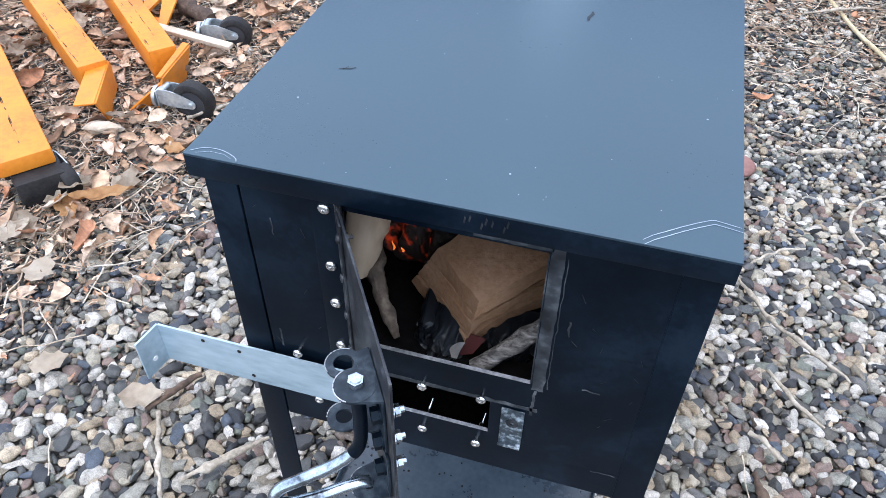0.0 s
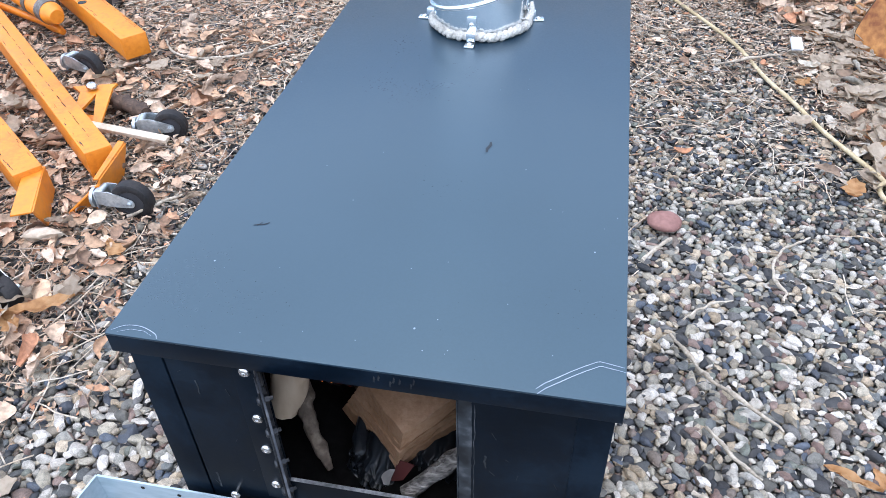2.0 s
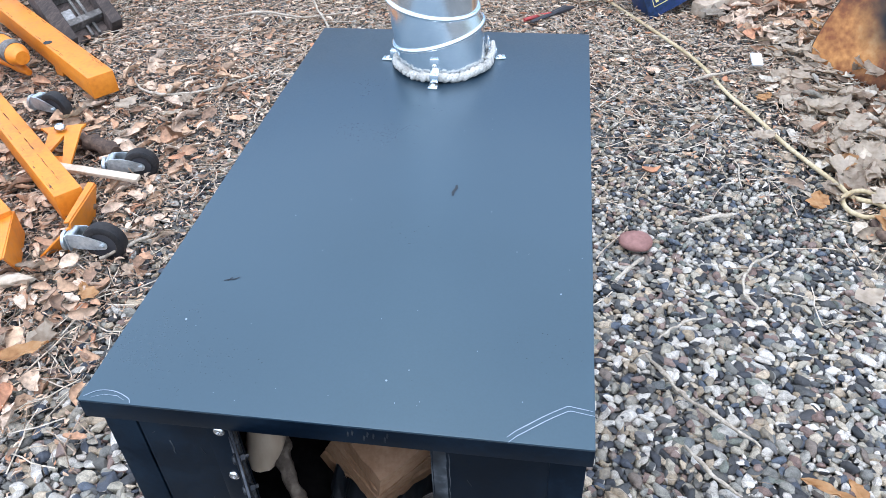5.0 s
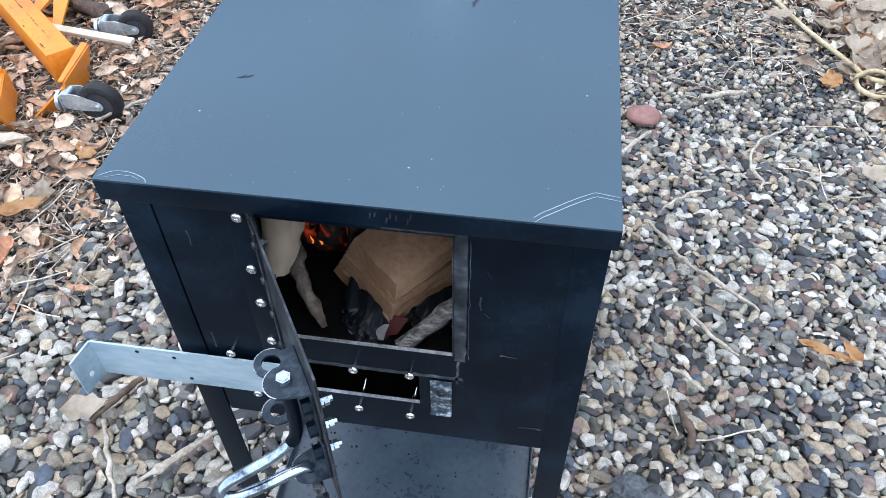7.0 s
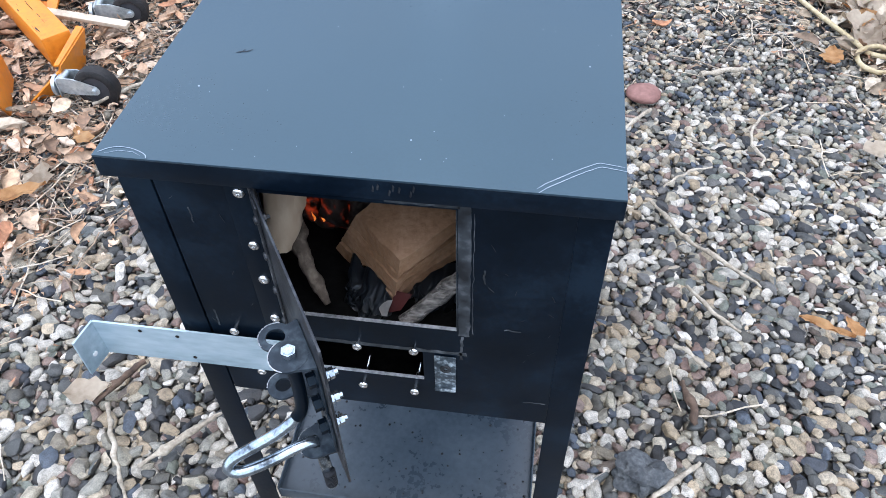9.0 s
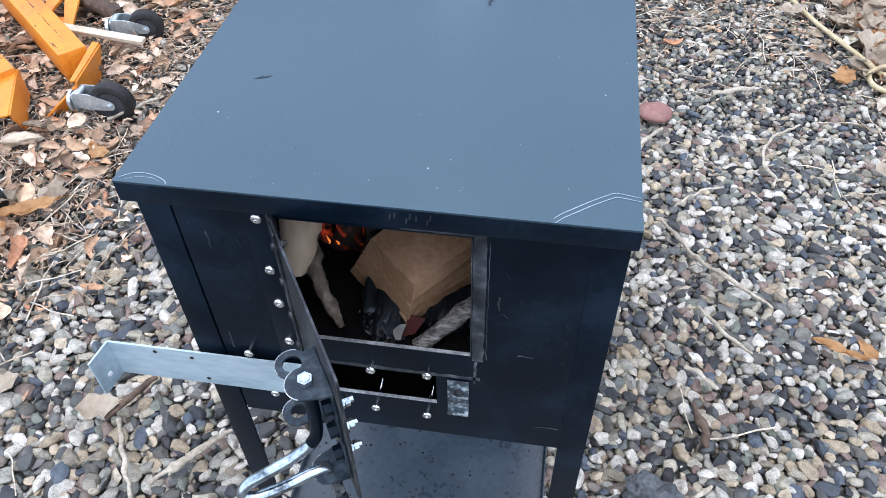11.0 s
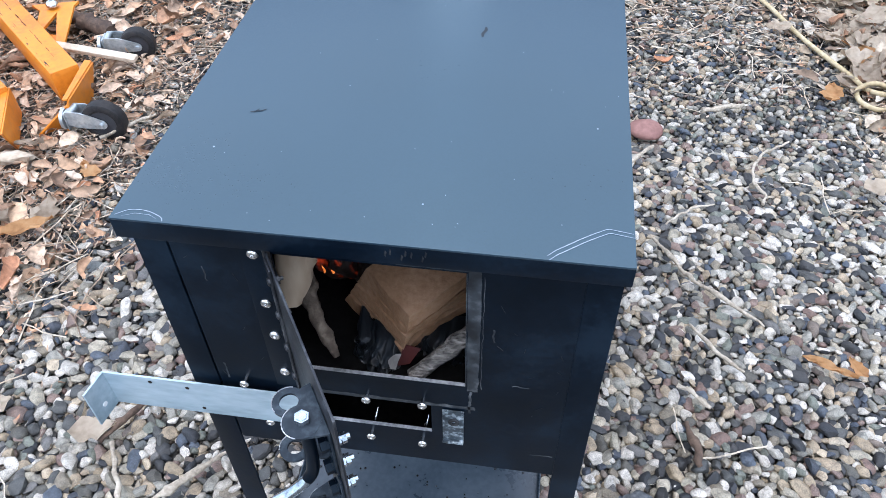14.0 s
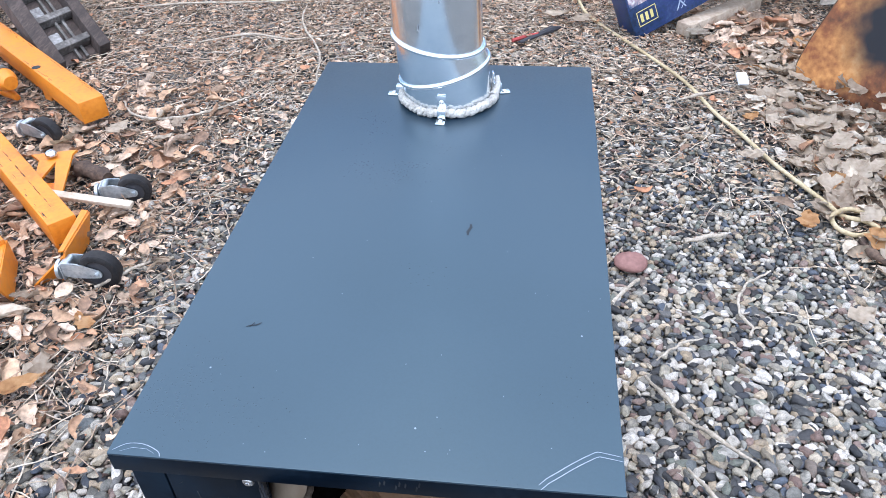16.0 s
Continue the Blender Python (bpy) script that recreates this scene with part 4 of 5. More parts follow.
tube(bm, smooth_path([(PX + 0.066, PY - 0.01, HL + 0.008), (PX + 0.071, PY + 0.005, HL + 0.016), (PX + 0.07, PY + 0.016, HL + 0.026)], 5), [0.006 - 0.0003 * q for q in range(11)], 7)
part("rope_gasket", bm, GASKET, pipe, "white braided fibre rope gasket", 60)
for ang in (-92, 12, 178):
    a = radians(ang)
    d = Vector((math.cos(a), math.sin(a), 0))
    t_ = Vector((-d.y, d.x, 0))
    c = Vector((PX, PY, HL))
    m = Matrix((( d.x, t_.x, 0, c.x), (d.y, t_.y, 0, c.y), (0, 0, 1, c.z), (0, 0, 0, 1)))
    bm = bmesh.new()
    box(bm, (PR + 0.001, -0.0055, 0.004), (PR + 0.0145, 0.0068, 0.0158), 0.0015, m)
    box(bm, (PR + 0.001, -0.0062, 0.014), (PR + 0.0032, 0.0062, 0.033), 0.0006, m)
    box(bm, (PR + 0.011, -0.006, 0.0003), (PR + 0.027, 0.007, 0.0022), 0.0006, m)
    clip = part("clip", bm, GALV, pipe, "small bright metal hold-down clip")
    bm = bmesh.new()
    dome(bm, m @ Vector((PR + 0.003, 0, 0.023)), d, 0.0035, 0.0025)
    part("screw", bm, CHROME, clip)
    bm = bmesh.new()
    dome(bm, m @ Vector((PR + 0.019, 0, 0.0022)), (0, 0, 1), 0.0038, 0.0025)
    part("screw", bm, CHROME, clip)

# ---- fuel in the firebox ----
F0, L0, R0, B0 = Vector((0.021, 0.05, 0.631)), Vector((-0.034, 0.105, 0.634)), Vector((0.085, 0.106, 0.655)), Vector((0.028, 0.165, 0.664))
block = thing("fuel_block", (0.02, 0.1, 0.558), "layered brown fibre fuel block with torn side", "fuel block")
r_ = random.Random(8)
down = Vector((-0.012, 0.001, -0.0715))
cuts = [0, 0.3, 0.46, 0.66, 0.8, 1.0]
for k in range(5):
    bm = bmesh.new()
    t0, t1 = cuts[k], cuts[k + 1] - (0.018, 0.05, 0.026, 0.055, 0)[k]
    grow = [0, -0.008, -0.004, -0.01, -0.006][k]
    cen = (F0 + L0 + R0 + B0) / 4
    rows = []
    for tt in (t0, t1):
        ring = []
        for a, c in ((F0, L0), (L0, B0), (B0, R0), (R0, F0)):
            for j in range(7):
                pnt = a.lerp(c, j / 7)
                pnt = cen + (pnt - cen) * (1 + grow + r_.uniform(-0.02, 0.02) * (0 if j == 0 else 1) - (((0.0, 0.13, 0.03, 0.16, 0.05)[k] + r_.uniform(0, 0.06)) if k and a is R0 and j else 0)) + down * tt
                near_l = max(0.0, 1 - (pnt - down * tt - L0).length / 0.06)
                pnt += Vector((-0.018, 0.004, 0.012)) * tt * near_l
                pnt.z += r_.uniform(-0.0018, 0.0018)
                ring.append(bm.verts.new(pnt))
        rows.append(ring)
    n = len(rows[0])
    for j in range(n):
        bm.faces.new((rows[0][j], rows[0][(j + 1) % n], rows[1][(j + 1) % n], rows[1][j]))
    bm.faces.new(rows[0])
    bm.faces.new(rows[1][::-1])
    part("layer", bm, BLOCKWOOD, block, "", 30)


def stick(name, pts, radii, mat, label, category, seg=12, wob=0.12, smooth=60, kink=0.0):
    b = bmesh.new()
    path = smooth_path(pts, 6)
    path = [p + kink * Vector((noise.noise(p * 45), noise.noise(p * 45 + Vector((9, 0, 0))), 0.4 * noise.noise(p * 45 + Vector((0, 9, 0))))) for p in path]
    rr = [float(v) for v in np.interp(np.linspace(0, 1, len(path)), np.linspace(0, 1, len(radii)), radii)]
    rings = tube(b, path, rr, seg)
    for ri, ring in enumerate(rings):
        c = path[ri]
        for p in ring:
            p.co = c + (p.co - c) * (1 + wob * noise.noise(p.co * 60) + 0.6 * wob * noise.noise(p.co * 160))
    return lone(name, b, mat, label, category, smooth=smooth)


stick("log", [(-0.104, 0.062, 0.622), (-0.098, 0.072, 0.65), (-0.088, 0.09, 0.7), (-0.075, 0.115, 0.755)], [0.012, 0.0175, 0.021, 0.0225, 0.0235], PALEWOOD, "pale split log leaning inside the stove", "firewood", 18, 0.2, 40)
stick("stick", [(-0.1, 0.1, 0.632), (-0.092, 0.084, 0.615), (-0.079, 0.064, 0.595), (-0.066, 0.052, 0.58), (-0.056, 0.042, 0.5655)], [0.0085, 0.0105, 0.0108, 0.0068, 0.0072, 0.006, 0.0032], DRIFT, "knobbly grey weathered stick inside the stove", "firewood", 14, 0.42)
stick("stick", [(0.1, 0.075, 0.622), (0.075, 0.058, 0.602), (0.05, 0.044, 0.583), (0.024, 0.03, 0.563)], [0.0085, 0.009, 0.0085, 0.0075], ASHWOOD, "grey weathered stick lying on the firebox floor", "firewood", 12, 0.25)
stick("stick", [(-0.02, 0.17, 0.66), (-0.035, 0.16, 0.62), (-0.05, 0.15, 0.567)], [0.013, 0.015, 0.012], CHAR, "charred stick inside the stove", "firewood", 12, 0.25)
bm = bmesh.new()
for c, e, deep, sd in ((Vector((-0.041, 0.072, 0.585)), Vector((0.05, -0.012, -0.004)), 0.025, 1.0), (Vector((0.02, 0.085, 0.582)), Vector((0.066, 0.0, -0.002)), 0.024, 5.0)):
    # a hanging sheet gathered into sharp folds
    grid = []
    nu, nv = 64, 26
    for i in range(nu + 1):
        u = i / nu
        row = []
        for j in range(nv + 1):
            v = j / nv
            warp = u * (4.0 + 2.5 * (1 - v)) + 1.1 * noise.noise(Vector((u * 3, v * 2.5, sd))) + 0.5 * v
            fold = abs((warp % 1.0) - 0.5) * 2
            fine_ = 1 - abs(noise.noise(Vector((u * 11, v * 6, sd + 3)))) * 2
            out = 0.008 * fold * min(1, 2.2 * v) + 0.0015 * fine_ + 0.016 * math.sin(math.pi * u) + 0.012 * v - 0.03 * (1 - v) ** 3
            row.append(bm.verts.new(c + e * u + Vector((0.004 * noise.noise(Vector((u * 6, v * 6, sd))), -out, -deep * v + 0.006 * noise.noise(Vector((u * 5, sd, 0)))))))
        grid.append(row)
    for i in range(nu):
        for j in range(nv):
            bm.faces.new((grid[i][j], grid[i + 1][j], grid[i + 1][j + 1], grid[i][j + 1]))
bmesh.ops.solidify(bm, geom=bm.faces[:], thickness=0.0006)
lone("plastic_sheet", bm, PLASTIC, "crumpled glossy black plastic under the fuel", "plastic sheet", smooth=50)
bm = bmesh.new()
slab(bm, [(0.006, 0.042, 0.561), (0.02, 0.04, 0.57), (0.03, 0.048, 0.585), (0.012, 0.055, 0.58)], (0.2, 1, 0.2), 0.0012)
lone("paper_scrap", bm, REDPAPER, "red paper scrap under the fuel block", "paper")
bm = bmesh.new()
slab(bm, [(-0.006, 0.04, 0.5605), (0.0, 0.037, 0.5615), (0.006, 0.037, 0.5615), (0.0075, 0.042, 0.568), (0.0105, 0.046, 0.575), (0.005, 0.0475, 0.572), (0.001, 0.046, 0.5695), (-0.0035, 0.0435, 0.566)], (0.1, 1, 0.4), 0.0012)
lone("paper_scrap", bm, ASHPAPER, "grey ashy paper scrap on the firebox floor", "paper")
bm = bmesh.new()
rock(bm, (-0.072, 0.16, 0.6), (0.034, 0.016, 0.045), 5, 4, 0.9)
lone("burning_log", bm, EMBER, "charred log glowing red behind the sticks", "firewood")
for c, h, w in (((-0.0845, 0.118, 0.606), 0.013, 0.0013), ((-0.0765, 0.122, 0.602), 0.006, 0.0014), ((-0.1, 0.088, 0.6), 0.02, 0.0009)):
    bm = bmesh.new()
    tube(bm, [Vector(c) + Vector((0.0011 * math.sin(k * 0.8), 0, h * k / 7)) for k in range(8)], [w * q for q in (0.4, 0.8, 1, 0.85, 0.65, 0.42, 0.22, 0.04)], 8)
    lone("flame", bm, FLAME, "small orange flame among the sticks", "flame", "flames in the stove")


# ---- orange hoist at the side ----
hoist = thing("engine_hoist", (-1.6, 1.4, 0), "chipped orange steel shop hoist base lying on casters", "hoist")


def beam(end, to, length, width, z0, z1, chips=(-1, 1)):
    """A square tube from its end along a heading, with paint chipped along the given edges."""
    d = Vector((*to, 0)).normalized()
    m = Matrix(((d.x, -d.y, 0, end[0]), (d.y, d.x, 0, end[1]), (0, 0, 1, 0), (0, 0, 0, 1)))
    b = bmesh.new()
    box(b, (0, -width / 2, z0), (length, width / 2, z1), 0.006, m)
    ob = part("beam", b, ORANGE, hoist)
    rr = random.Random(int(length * 1000 + width * 7000))
    b = bmesh.new()
    for k in range(90):
        x, ln, side = rr.uniform(0.02, length * 0.9), rr.uniform(0.006, 0.05), rr.choice(chips)
        wd = rr.uniform(0.0006, 0.0024)
        y = side * (width / 2 - 0.0065 - wd * 0.4) - side * abs(rr.gauss(0, 0.0035))
        outl = [(x, y), (x + ln * 0.3, y - wd * rr.uniform(0.2, 0.9)), (x + ln * 0.5, y - wd * rr.uniform(0.1, 0.6)), (x + ln, y + wd * 0.2), (x + ln * 0.6, y + wd), (x + ln * 0.4, y + wd * 0.4), (x + ln * 0.2, y + wd * 0.8)]
        slab(b, [m @ Vector((px, py, z1 + 0.0003)) for px, py in outl], (0, 0, 1), 0.0003)
    tagged(part("paint_chips", b, CHIP, ob, "chipped paint along the edges", None), kind="stuff")
    return m


beam((-1.138, 1.171), (-0.75, 0.66), 1.5, 0.076, 0.035, 0.122, (-0.1, -0.05, 1))
beam((-1.272, 1.047), (-0.79, 0.61), 1.5, 0.078, 0.03, 0.12)
beam((-1.163, 0.643), (-0.77, 0.638), 1.3, 0.122, 0.082, 0.122, (-0.15, -0.1, 1))
beam((-1.39, 1.836), (-0.775, 0.632), 1.9, 0.092, 0.06, 0.14)


def plate(pts, thick, label="folded orange angle-iron foot", mat=None):
    """A flat steel plate through its corners."""
    p_ = [Vector(q) for q in pts]
    nrm = (p_[1] - p_[0]).cross(p_[2] - p_[0]).normalized()
    b = bmesh.new()
    slab(b, p_, nrm, thick)
    bmesh.ops.bevel(b, geom=b.edges[:], offset=0.0008, segments=1, affect="EDGES")
    return part("foot_angle", b, mat or ORANGE, hoist, label)


# angle irons that carry the casters
plate([(-1.262, 1.092, 0.104), (-1.168, 0.9, 0.104), (-1.187, 0.945, 0.02), (-1.262, 1.092, 0.025)], 0.006)
plate([(-1.258, 1.092, 0.106), (-1.166, 0.898, 0.106), (-1.213, 0.878, 0.104), (-1.3, 1.06, 0.104)], 0.005)
plate([(-1.096, 1.232, 0.11), (-1.072, 1.052, 0.11), (-1.1, 1.04, 0.02), (-1.112, 1.2, 0.02)], 0.006)
plate([(-1.094, 1.232, 0.1135), (-1.069, 1.05, 0.1135), (-1.082, 1.047, 0.1135), (-1.116, 1.235, 0.1135)], 0.005)
plate([(-1.074, 1.06, 0.1), (-1.164, 1.008, 0.022), (-1.106, 1.075, 0.02)], 0.006, "tapered orange gusset")
plate([(-1.446, 1.53, 0.1), (-1.312, 1.572, 0.1), (-1.315, 1.545, 0.1), (-1.262, 1.35, 0.06), (-1.282, 1.345, 0.06), (-1.345, 1.5, 0.1), (-1.36, 1.42, 0.08), (-1.38, 1.42, 0.08), (-1.4, 1.5, 0.1)], 0.008, "orange forked bracket")
plate([(-1.40, 1.36, 0.03), (-1.30, 1.36, 0.03), (-1.31, 1.44, 0.05), (-1.42, 1.44, 0.05)], 0.01, "orange cross plate")
bm = bmesh.new()
dome(bm, (-1.368, 1.52, 0.108), (0, 0, 1), 0.018, 0.016)
part("bolt", bm, CHROME, hoist)
# hanging lug under the long beam
plate([(-1.62, 1.985, 0.125), (-1.74, 2.085, 0.125), (-1.72, 2.06, 0.02), (-1.66, 2.01, 0.04)], 0.008, "torn orange lug")


def caster(at, yaw, r=0.05):
    c = Vector((at[0], at[1], r))
    m = Matrix.Translation(c) @ Matrix.Rotation(radians(yaw), 4, "Z")
    ax = (m.to_3x3() @ Vector((0, 1, 0)))
    b = bmesh.new()
    prev = None
    seg = 28
    for off, rr in ((-0.014, 0.6), (-0.0175, 0.66), (-0.0175, 0.9), (-0.0145, 0.975), (-0.008, 1.0), (0.008, 1.0), (0.0145, 0.975), (0.0175, 0.9), (0.0175, 0.66), (0.014, 0.6)):
        ring = [b.verts.new(m @ Vector((rr * r * math.cos(2 * math.pi * k / seg), off, rr * r * math.sin(2 * math.pi * k / seg)))) for k in range(seg)]
        if prev:
            for k in range(seg):
                b.faces.new((prev[k], prev[(k + 1) % seg], ring[(k + 1) % seg], ring[k]))
        prev = ring
    wheel = part("wheel", b, RUBBER, hoist, "black rubber caster wheel")
    b = bmesh.new()
    disc_ring(b, m @ Vector((0, -0.014, 0)), ax, 0.008, r * 0.64, 0.028, 24)
    part("hub", b, DARKGRIP, wheel)
    b = bmesh.new()
    for s in (-1, 1):
        y = s * 0.0205
        outl = [(0.013 * math.cos(a), y, 0.013 * math.sin(a)) for a in [radians(-100 + 20 * k) for k in range(10)]]
        outl += [(-0.03, y, 0.026), (-0.052, y, 0.033), (-0.078, y, 0.034), (-0.092, y, 0.02), (-0.092, y, -0.006), (-0.07, y, -0.012), (-0.035, y, -0.014)]
        slab(b, [m @ Vector(q) for q in outl], ax, 0.0028)
    box(b, (-0.0955, -0.0232, -0.02), (-0.091, 0.0232, 0.03), 0.0018, m)
    tube(b, [m @ Vector((-0.082, -0.021, 0.026)), m @ Vector((-0.082, 0.021, 0.026))], 0.009, 12)
    fork = part("caster_fork", b, ZINC, hoist, "zinc-plated caster fork")
    b = bmesh.new()
    disc_ring(b, m @ Vector((-0.1, 0, 0.002)), m.to_3x3() @ Vector((-1, 0, 0)), 0, 0.028, 0.009, 20)
    part("swivel", b, ZINC, fork)
    b = bmesh.new()
    tube(b, [m @ Vector((0, -0.029, 0)), m @ Vector((0, 0.029, 0))], 0.006, 10)
    part("axle", b, ZINC, wheel)


caster((-0.985, 1.05), 3, 0.056)
caster((-1.07, 1.433), 14)
caster((-1.53, 1.745), -14, 0.056)
caster((-1.108, 0.682), -25, 0.04)
bm = bmesh.new()
m = Matrix(((-0.77, -0.638, 0, -1.165), (0.638, -0.77, 0, 0.662), (0, 0, 1, 0), (0, 0, 0, 1)))
box(bm, (-0.055, -0.055, 0.008), (0.05, 0.055, 0.0805), 0.012, m)
part("end_cap", bm, RUBBER, hoist, "black rubber foot pad")
bm = bmesh.new()
path = [(-1.79, 1.99, 0.115), (-1.815, 2.005, 0.116), (-1.83, 2.014, 0.118), (-2.5, 2.42, 0.16)]
tube(bm, path, [0.026, 0.04, 0.043, 0.043], 24)
part("ram_cylinder", bm, ORANGE, hoist, "orange hydraulic ram cylinder")
for a, c, r in ((0.0, 0.045, 0.045), (0.12, 0.15, 0.0465)):
    bm = bmesh.new()
    p0, p1 = Vector((-1.83, 2.014, 0.118)), Vector((-2.5, 2.42, 0.16))
    d = (p1 - p0).normalized()
    tube(bm, [p0 + d * a, p0 + d * c], r, 24)
    part("ram_collar", bm, RUNG, hoist, "grey worn steel collar on the ram")
bm = bmesh.new()
tube(bm, [(-1.80, 2.005, 0.05), (-1.86, 2.04, 0.055), (-1.9, 2.05, 0.06), (-2.3, 2.2, 0.08)], [0.012, 0.022, 0.014, 0.014], 12)
part("ram_rod", bm, ORANGE, hoist)
# no hole is cut: its shade is a dark disc on the beam
bm = bmesh.new()
disc_ring(bm, (-1.73, 2.075, 0.1402), (0, 0, 1), 0.0, 0.016, 0.0015, 16)
part("bolt_hole_disc", bm, DROP_HOLE, hoist, "dark disc painted for the shade in a bolt hole")

# weathered ramp leaning up behind the hoist
ramp = thing("loading_ramp", (-1.8, 2.55, 0), "dark weathered ladder ramp with grey rungs leaning up", "ramp")
RA, RB = Vector((-1.70, 2.513, 0.04)), Vector((-1.812, 2.263, 0.04))
UP = Vector((-0.446, 0.401, 0.25))
ACROSS = (RB - RA).normalized()
OUT = ACROSS.cross(UP).normalized()
OUT = OUT if OUT.z > 0 else -OUT


def on_ramp(w, l, h):
    """A place on the ramp: share of its width, share of its length, height over its deck."""
    return RA.lerp(RB, w) + UP * l + OUT * h


def ramp_bar(name, w0, w1, l0, l1, h0, h1, mat, label=""):
    b = bmesh.new()
    slab(b, [on_ramp(w0, l0, h0), on_ramp(w1, l0, h0), on_ramp(w1, l1, h0), on_ramp(w0, l1, h0)], OUT, h1 - h0)
    bmesh.ops.recalc_face_normals(b, faces=b.faces)
    bmesh.ops.bevel(b, geom=b.edges[:], offset=0.002, segments=1, affect="EDGES")
    part(name, b, mat, ramp, label)


ramp_bar("rail", -0.03, 0.17, -0.03, 2.0, -0.03, 0.035, RAMPWOOD)
ramp_bar("rail", 0.78, 1.03, -0.03, 2.0, -0.03, 0.035, RAMPWOOD)
# added dark sheet in place of the dark in the ramp's open gaps
ramp_bar("gap_backing", 0.17, 0.78, 0.0, 2.0, -0.03, -0.02, RAMPWOOD, "added dark backing that fills the gaps between rungs")
for w in (0.33, 0.45):
    ramp_bar("web", w, w + 0.045, 0.0, 2.0, -0.0195, -0.004, RUNG, "narrow grey rib")
for k in range(7):
    l = 0.1 + 0.27 * k
    ramp_bar("rung", 0.17, 0.78, l, l + 0.055, -0.0185, 0.022, RUNG, "worn grey rung")
    ramp_bar("pad", 0.56, 0.77, l + 0.075, l + 0.17, -0.0185, 0.004, PAD, "pale worn pad")

# ---- backdrop of fence and siding ----
fence = thing("fence", (-0.8, 3.7, 0), "weathered wooden picket fence behind the gravel", "fence")
r_ = random.Random(5)
x = -2.34
while x < 2.6:
    w = r_.uniform(0.06, 0.13)
    h = 1.5 + r_.uniform(-0.05, 0.05)
    y = 3.66 + 0.035 * (x + 2.3) + r_.uniform(-0.012, 0.012)
    b = bmesh.new()
    box(b, (x, y, r_.uniform(-0.01, 0.03)), (x + w, y + 0.02, h), 0.003)
    part("board", b, FENCE, fence)
    x += w + r_.choice((0.008, 0.02, 0.035, 0.045))
for z in (0.3, 1.2):
    b = bmesh.new()
    slab(b, [(-2.34, 3.7, z), (2.6, 3.88, z), (2.6, 3.88, z + 0.09), (-2.34, 3.7, z + 0.09)], (0, 1, 0), 0.04)
    part("rail", b, PLY, fence)
shed = thing("siding_wall", (-2.9, 3.5, 0), "pale blue horizontal lap siding of an outbuilding", "wall", kind="structure")
for k in range(14):
    b = bmesh.new()
    z = 0.02 + k * 0.115
    slab(b, [(-3.9, 3.4, z), (-2.37, 3.4, z), (-2.37, 3.415, z + 0.118), (-3.9, 3.415, z + 0.118)], (0, 1, 0), 0.012)
    part("board", b, SIDING, shed)
b = bmesh.new()
box(b, (-3.9, 3.43, 0.0), (-2.37, 3.5, 1.65), 0.004)
part("wall", b, SIDING, shed)

# ---- cartons and clutter on the far side ----
carton = thing("carton", (0.55, 2.78, 0), "long dark blue cardboard carton propped at a slant", "carton")
O = Vector((0.54, 2.765, 0.004))
AX = Vector((0.606, 0.267, 0.262)).normalized()
AY = Vector((-0.132, -0.03, 0.256))
AY = (AY - AX * AY.dot(AX)).normalized()
AZ = AX.cross(AY).normalized()
AZ = AZ if AZ.y > 0 else -AZ


def on_carton(a, c, d=0.0):
    return O + AX * a + AY * c + AZ * d


CM = Matrix(((AX.x, AY.x, AZ.x, O.x), (AX.y, AY.y, AZ.y, O.y), (AX.z, AY.z, AZ.z, O.z), (0, 0, 0, 1)))
b = bmesh.new()
box(b, (0, 0, 0), (0.78, 0.245, 0.15), 0.003, CM)
body = part("carton_body", b, BLUE, carton)


def print_on(a0, a1, c0, c1, mat, label="", skew=0.0):
    b = bmesh.new()
    slab(b, [on_carton(a0, c0, -0.0006), on_carton(a1, c0, -0.0006), on_carton(a1 + skew, c1, -0.0006), on_carton(a0 + skew, c1, -0.0006)], -AZ, 0.0006)
    part("print", b, mat, body, label, None)


for a0, a1, c0, c1 in ((0.03, 0.118, 0.045, 0.048), (0.03, 0.118, 0.108, 0.111), (0.03, 0.033, 0.045, 0.111), (0.115, 0.118, 0.045, 0.111)):
    print_on(a0, a1, c0, c1, YELLOW, "thin pale frame")
for a0 in (0.043, 0.066, 0.088):
    print_on(a0, a0 + 0.013, 0.06, 0.096, YELLOW, "yellow bar")
print_on(0.01, 0.17, 0.14, 0.235, MOTTLED, "mottled blue, pink and white picture")
print_on(0.21, 0.36, 0.16, 0.24, WHITECARD, "pale picture panel")
for k, (a0, ln, sk) in enumerate(((0.2, 0.006, 0.06), (0.24, 0.006, -0.05), (0.22, 0.004, 0.09))):
    print_on(a0, a0 + ln, 0.03, 0.13, PALEBLUE, "thin pale line", sk)
print_on(0.2, 0.3, 0.085, 0.09, PALEBLUE, "thin pale line", 0.01)
for k in range(6):
    print_on(0.43, 0.7, 0.07 + k * 0.014, 0.074 + k * 0.014, PALEBLUE, "small line of print")

red = thing("carton", (0.5, 3.35, 0), "red and white cardboard carton standing on gravel", "carton")
b = bmesh.new()
m = Matrix.Translation((0.33, 3.2, 0.0)) @ Matrix.Rotation(radians(12), 4, "Z")
box(b, (0, 0, 0.012), (0.42, 0.3, 0.33), 0.004, m)
rb = part("carton_body", b, REDCARD, red)
b = bmesh.new()
slab(b, [m @ Vector(q) for q in ((0.05, -0.0008, 0.03), (0.41, -0.0008, 0.03), (0.41, -0.0008, 0.32), (0.05, -0.0008, 0.32))], m.to_3x3() @ Vector((0, -1, 0)), 0.0006)
part("print", b, WHITECARD, rb, "white front panel")
b = bmesh.new()
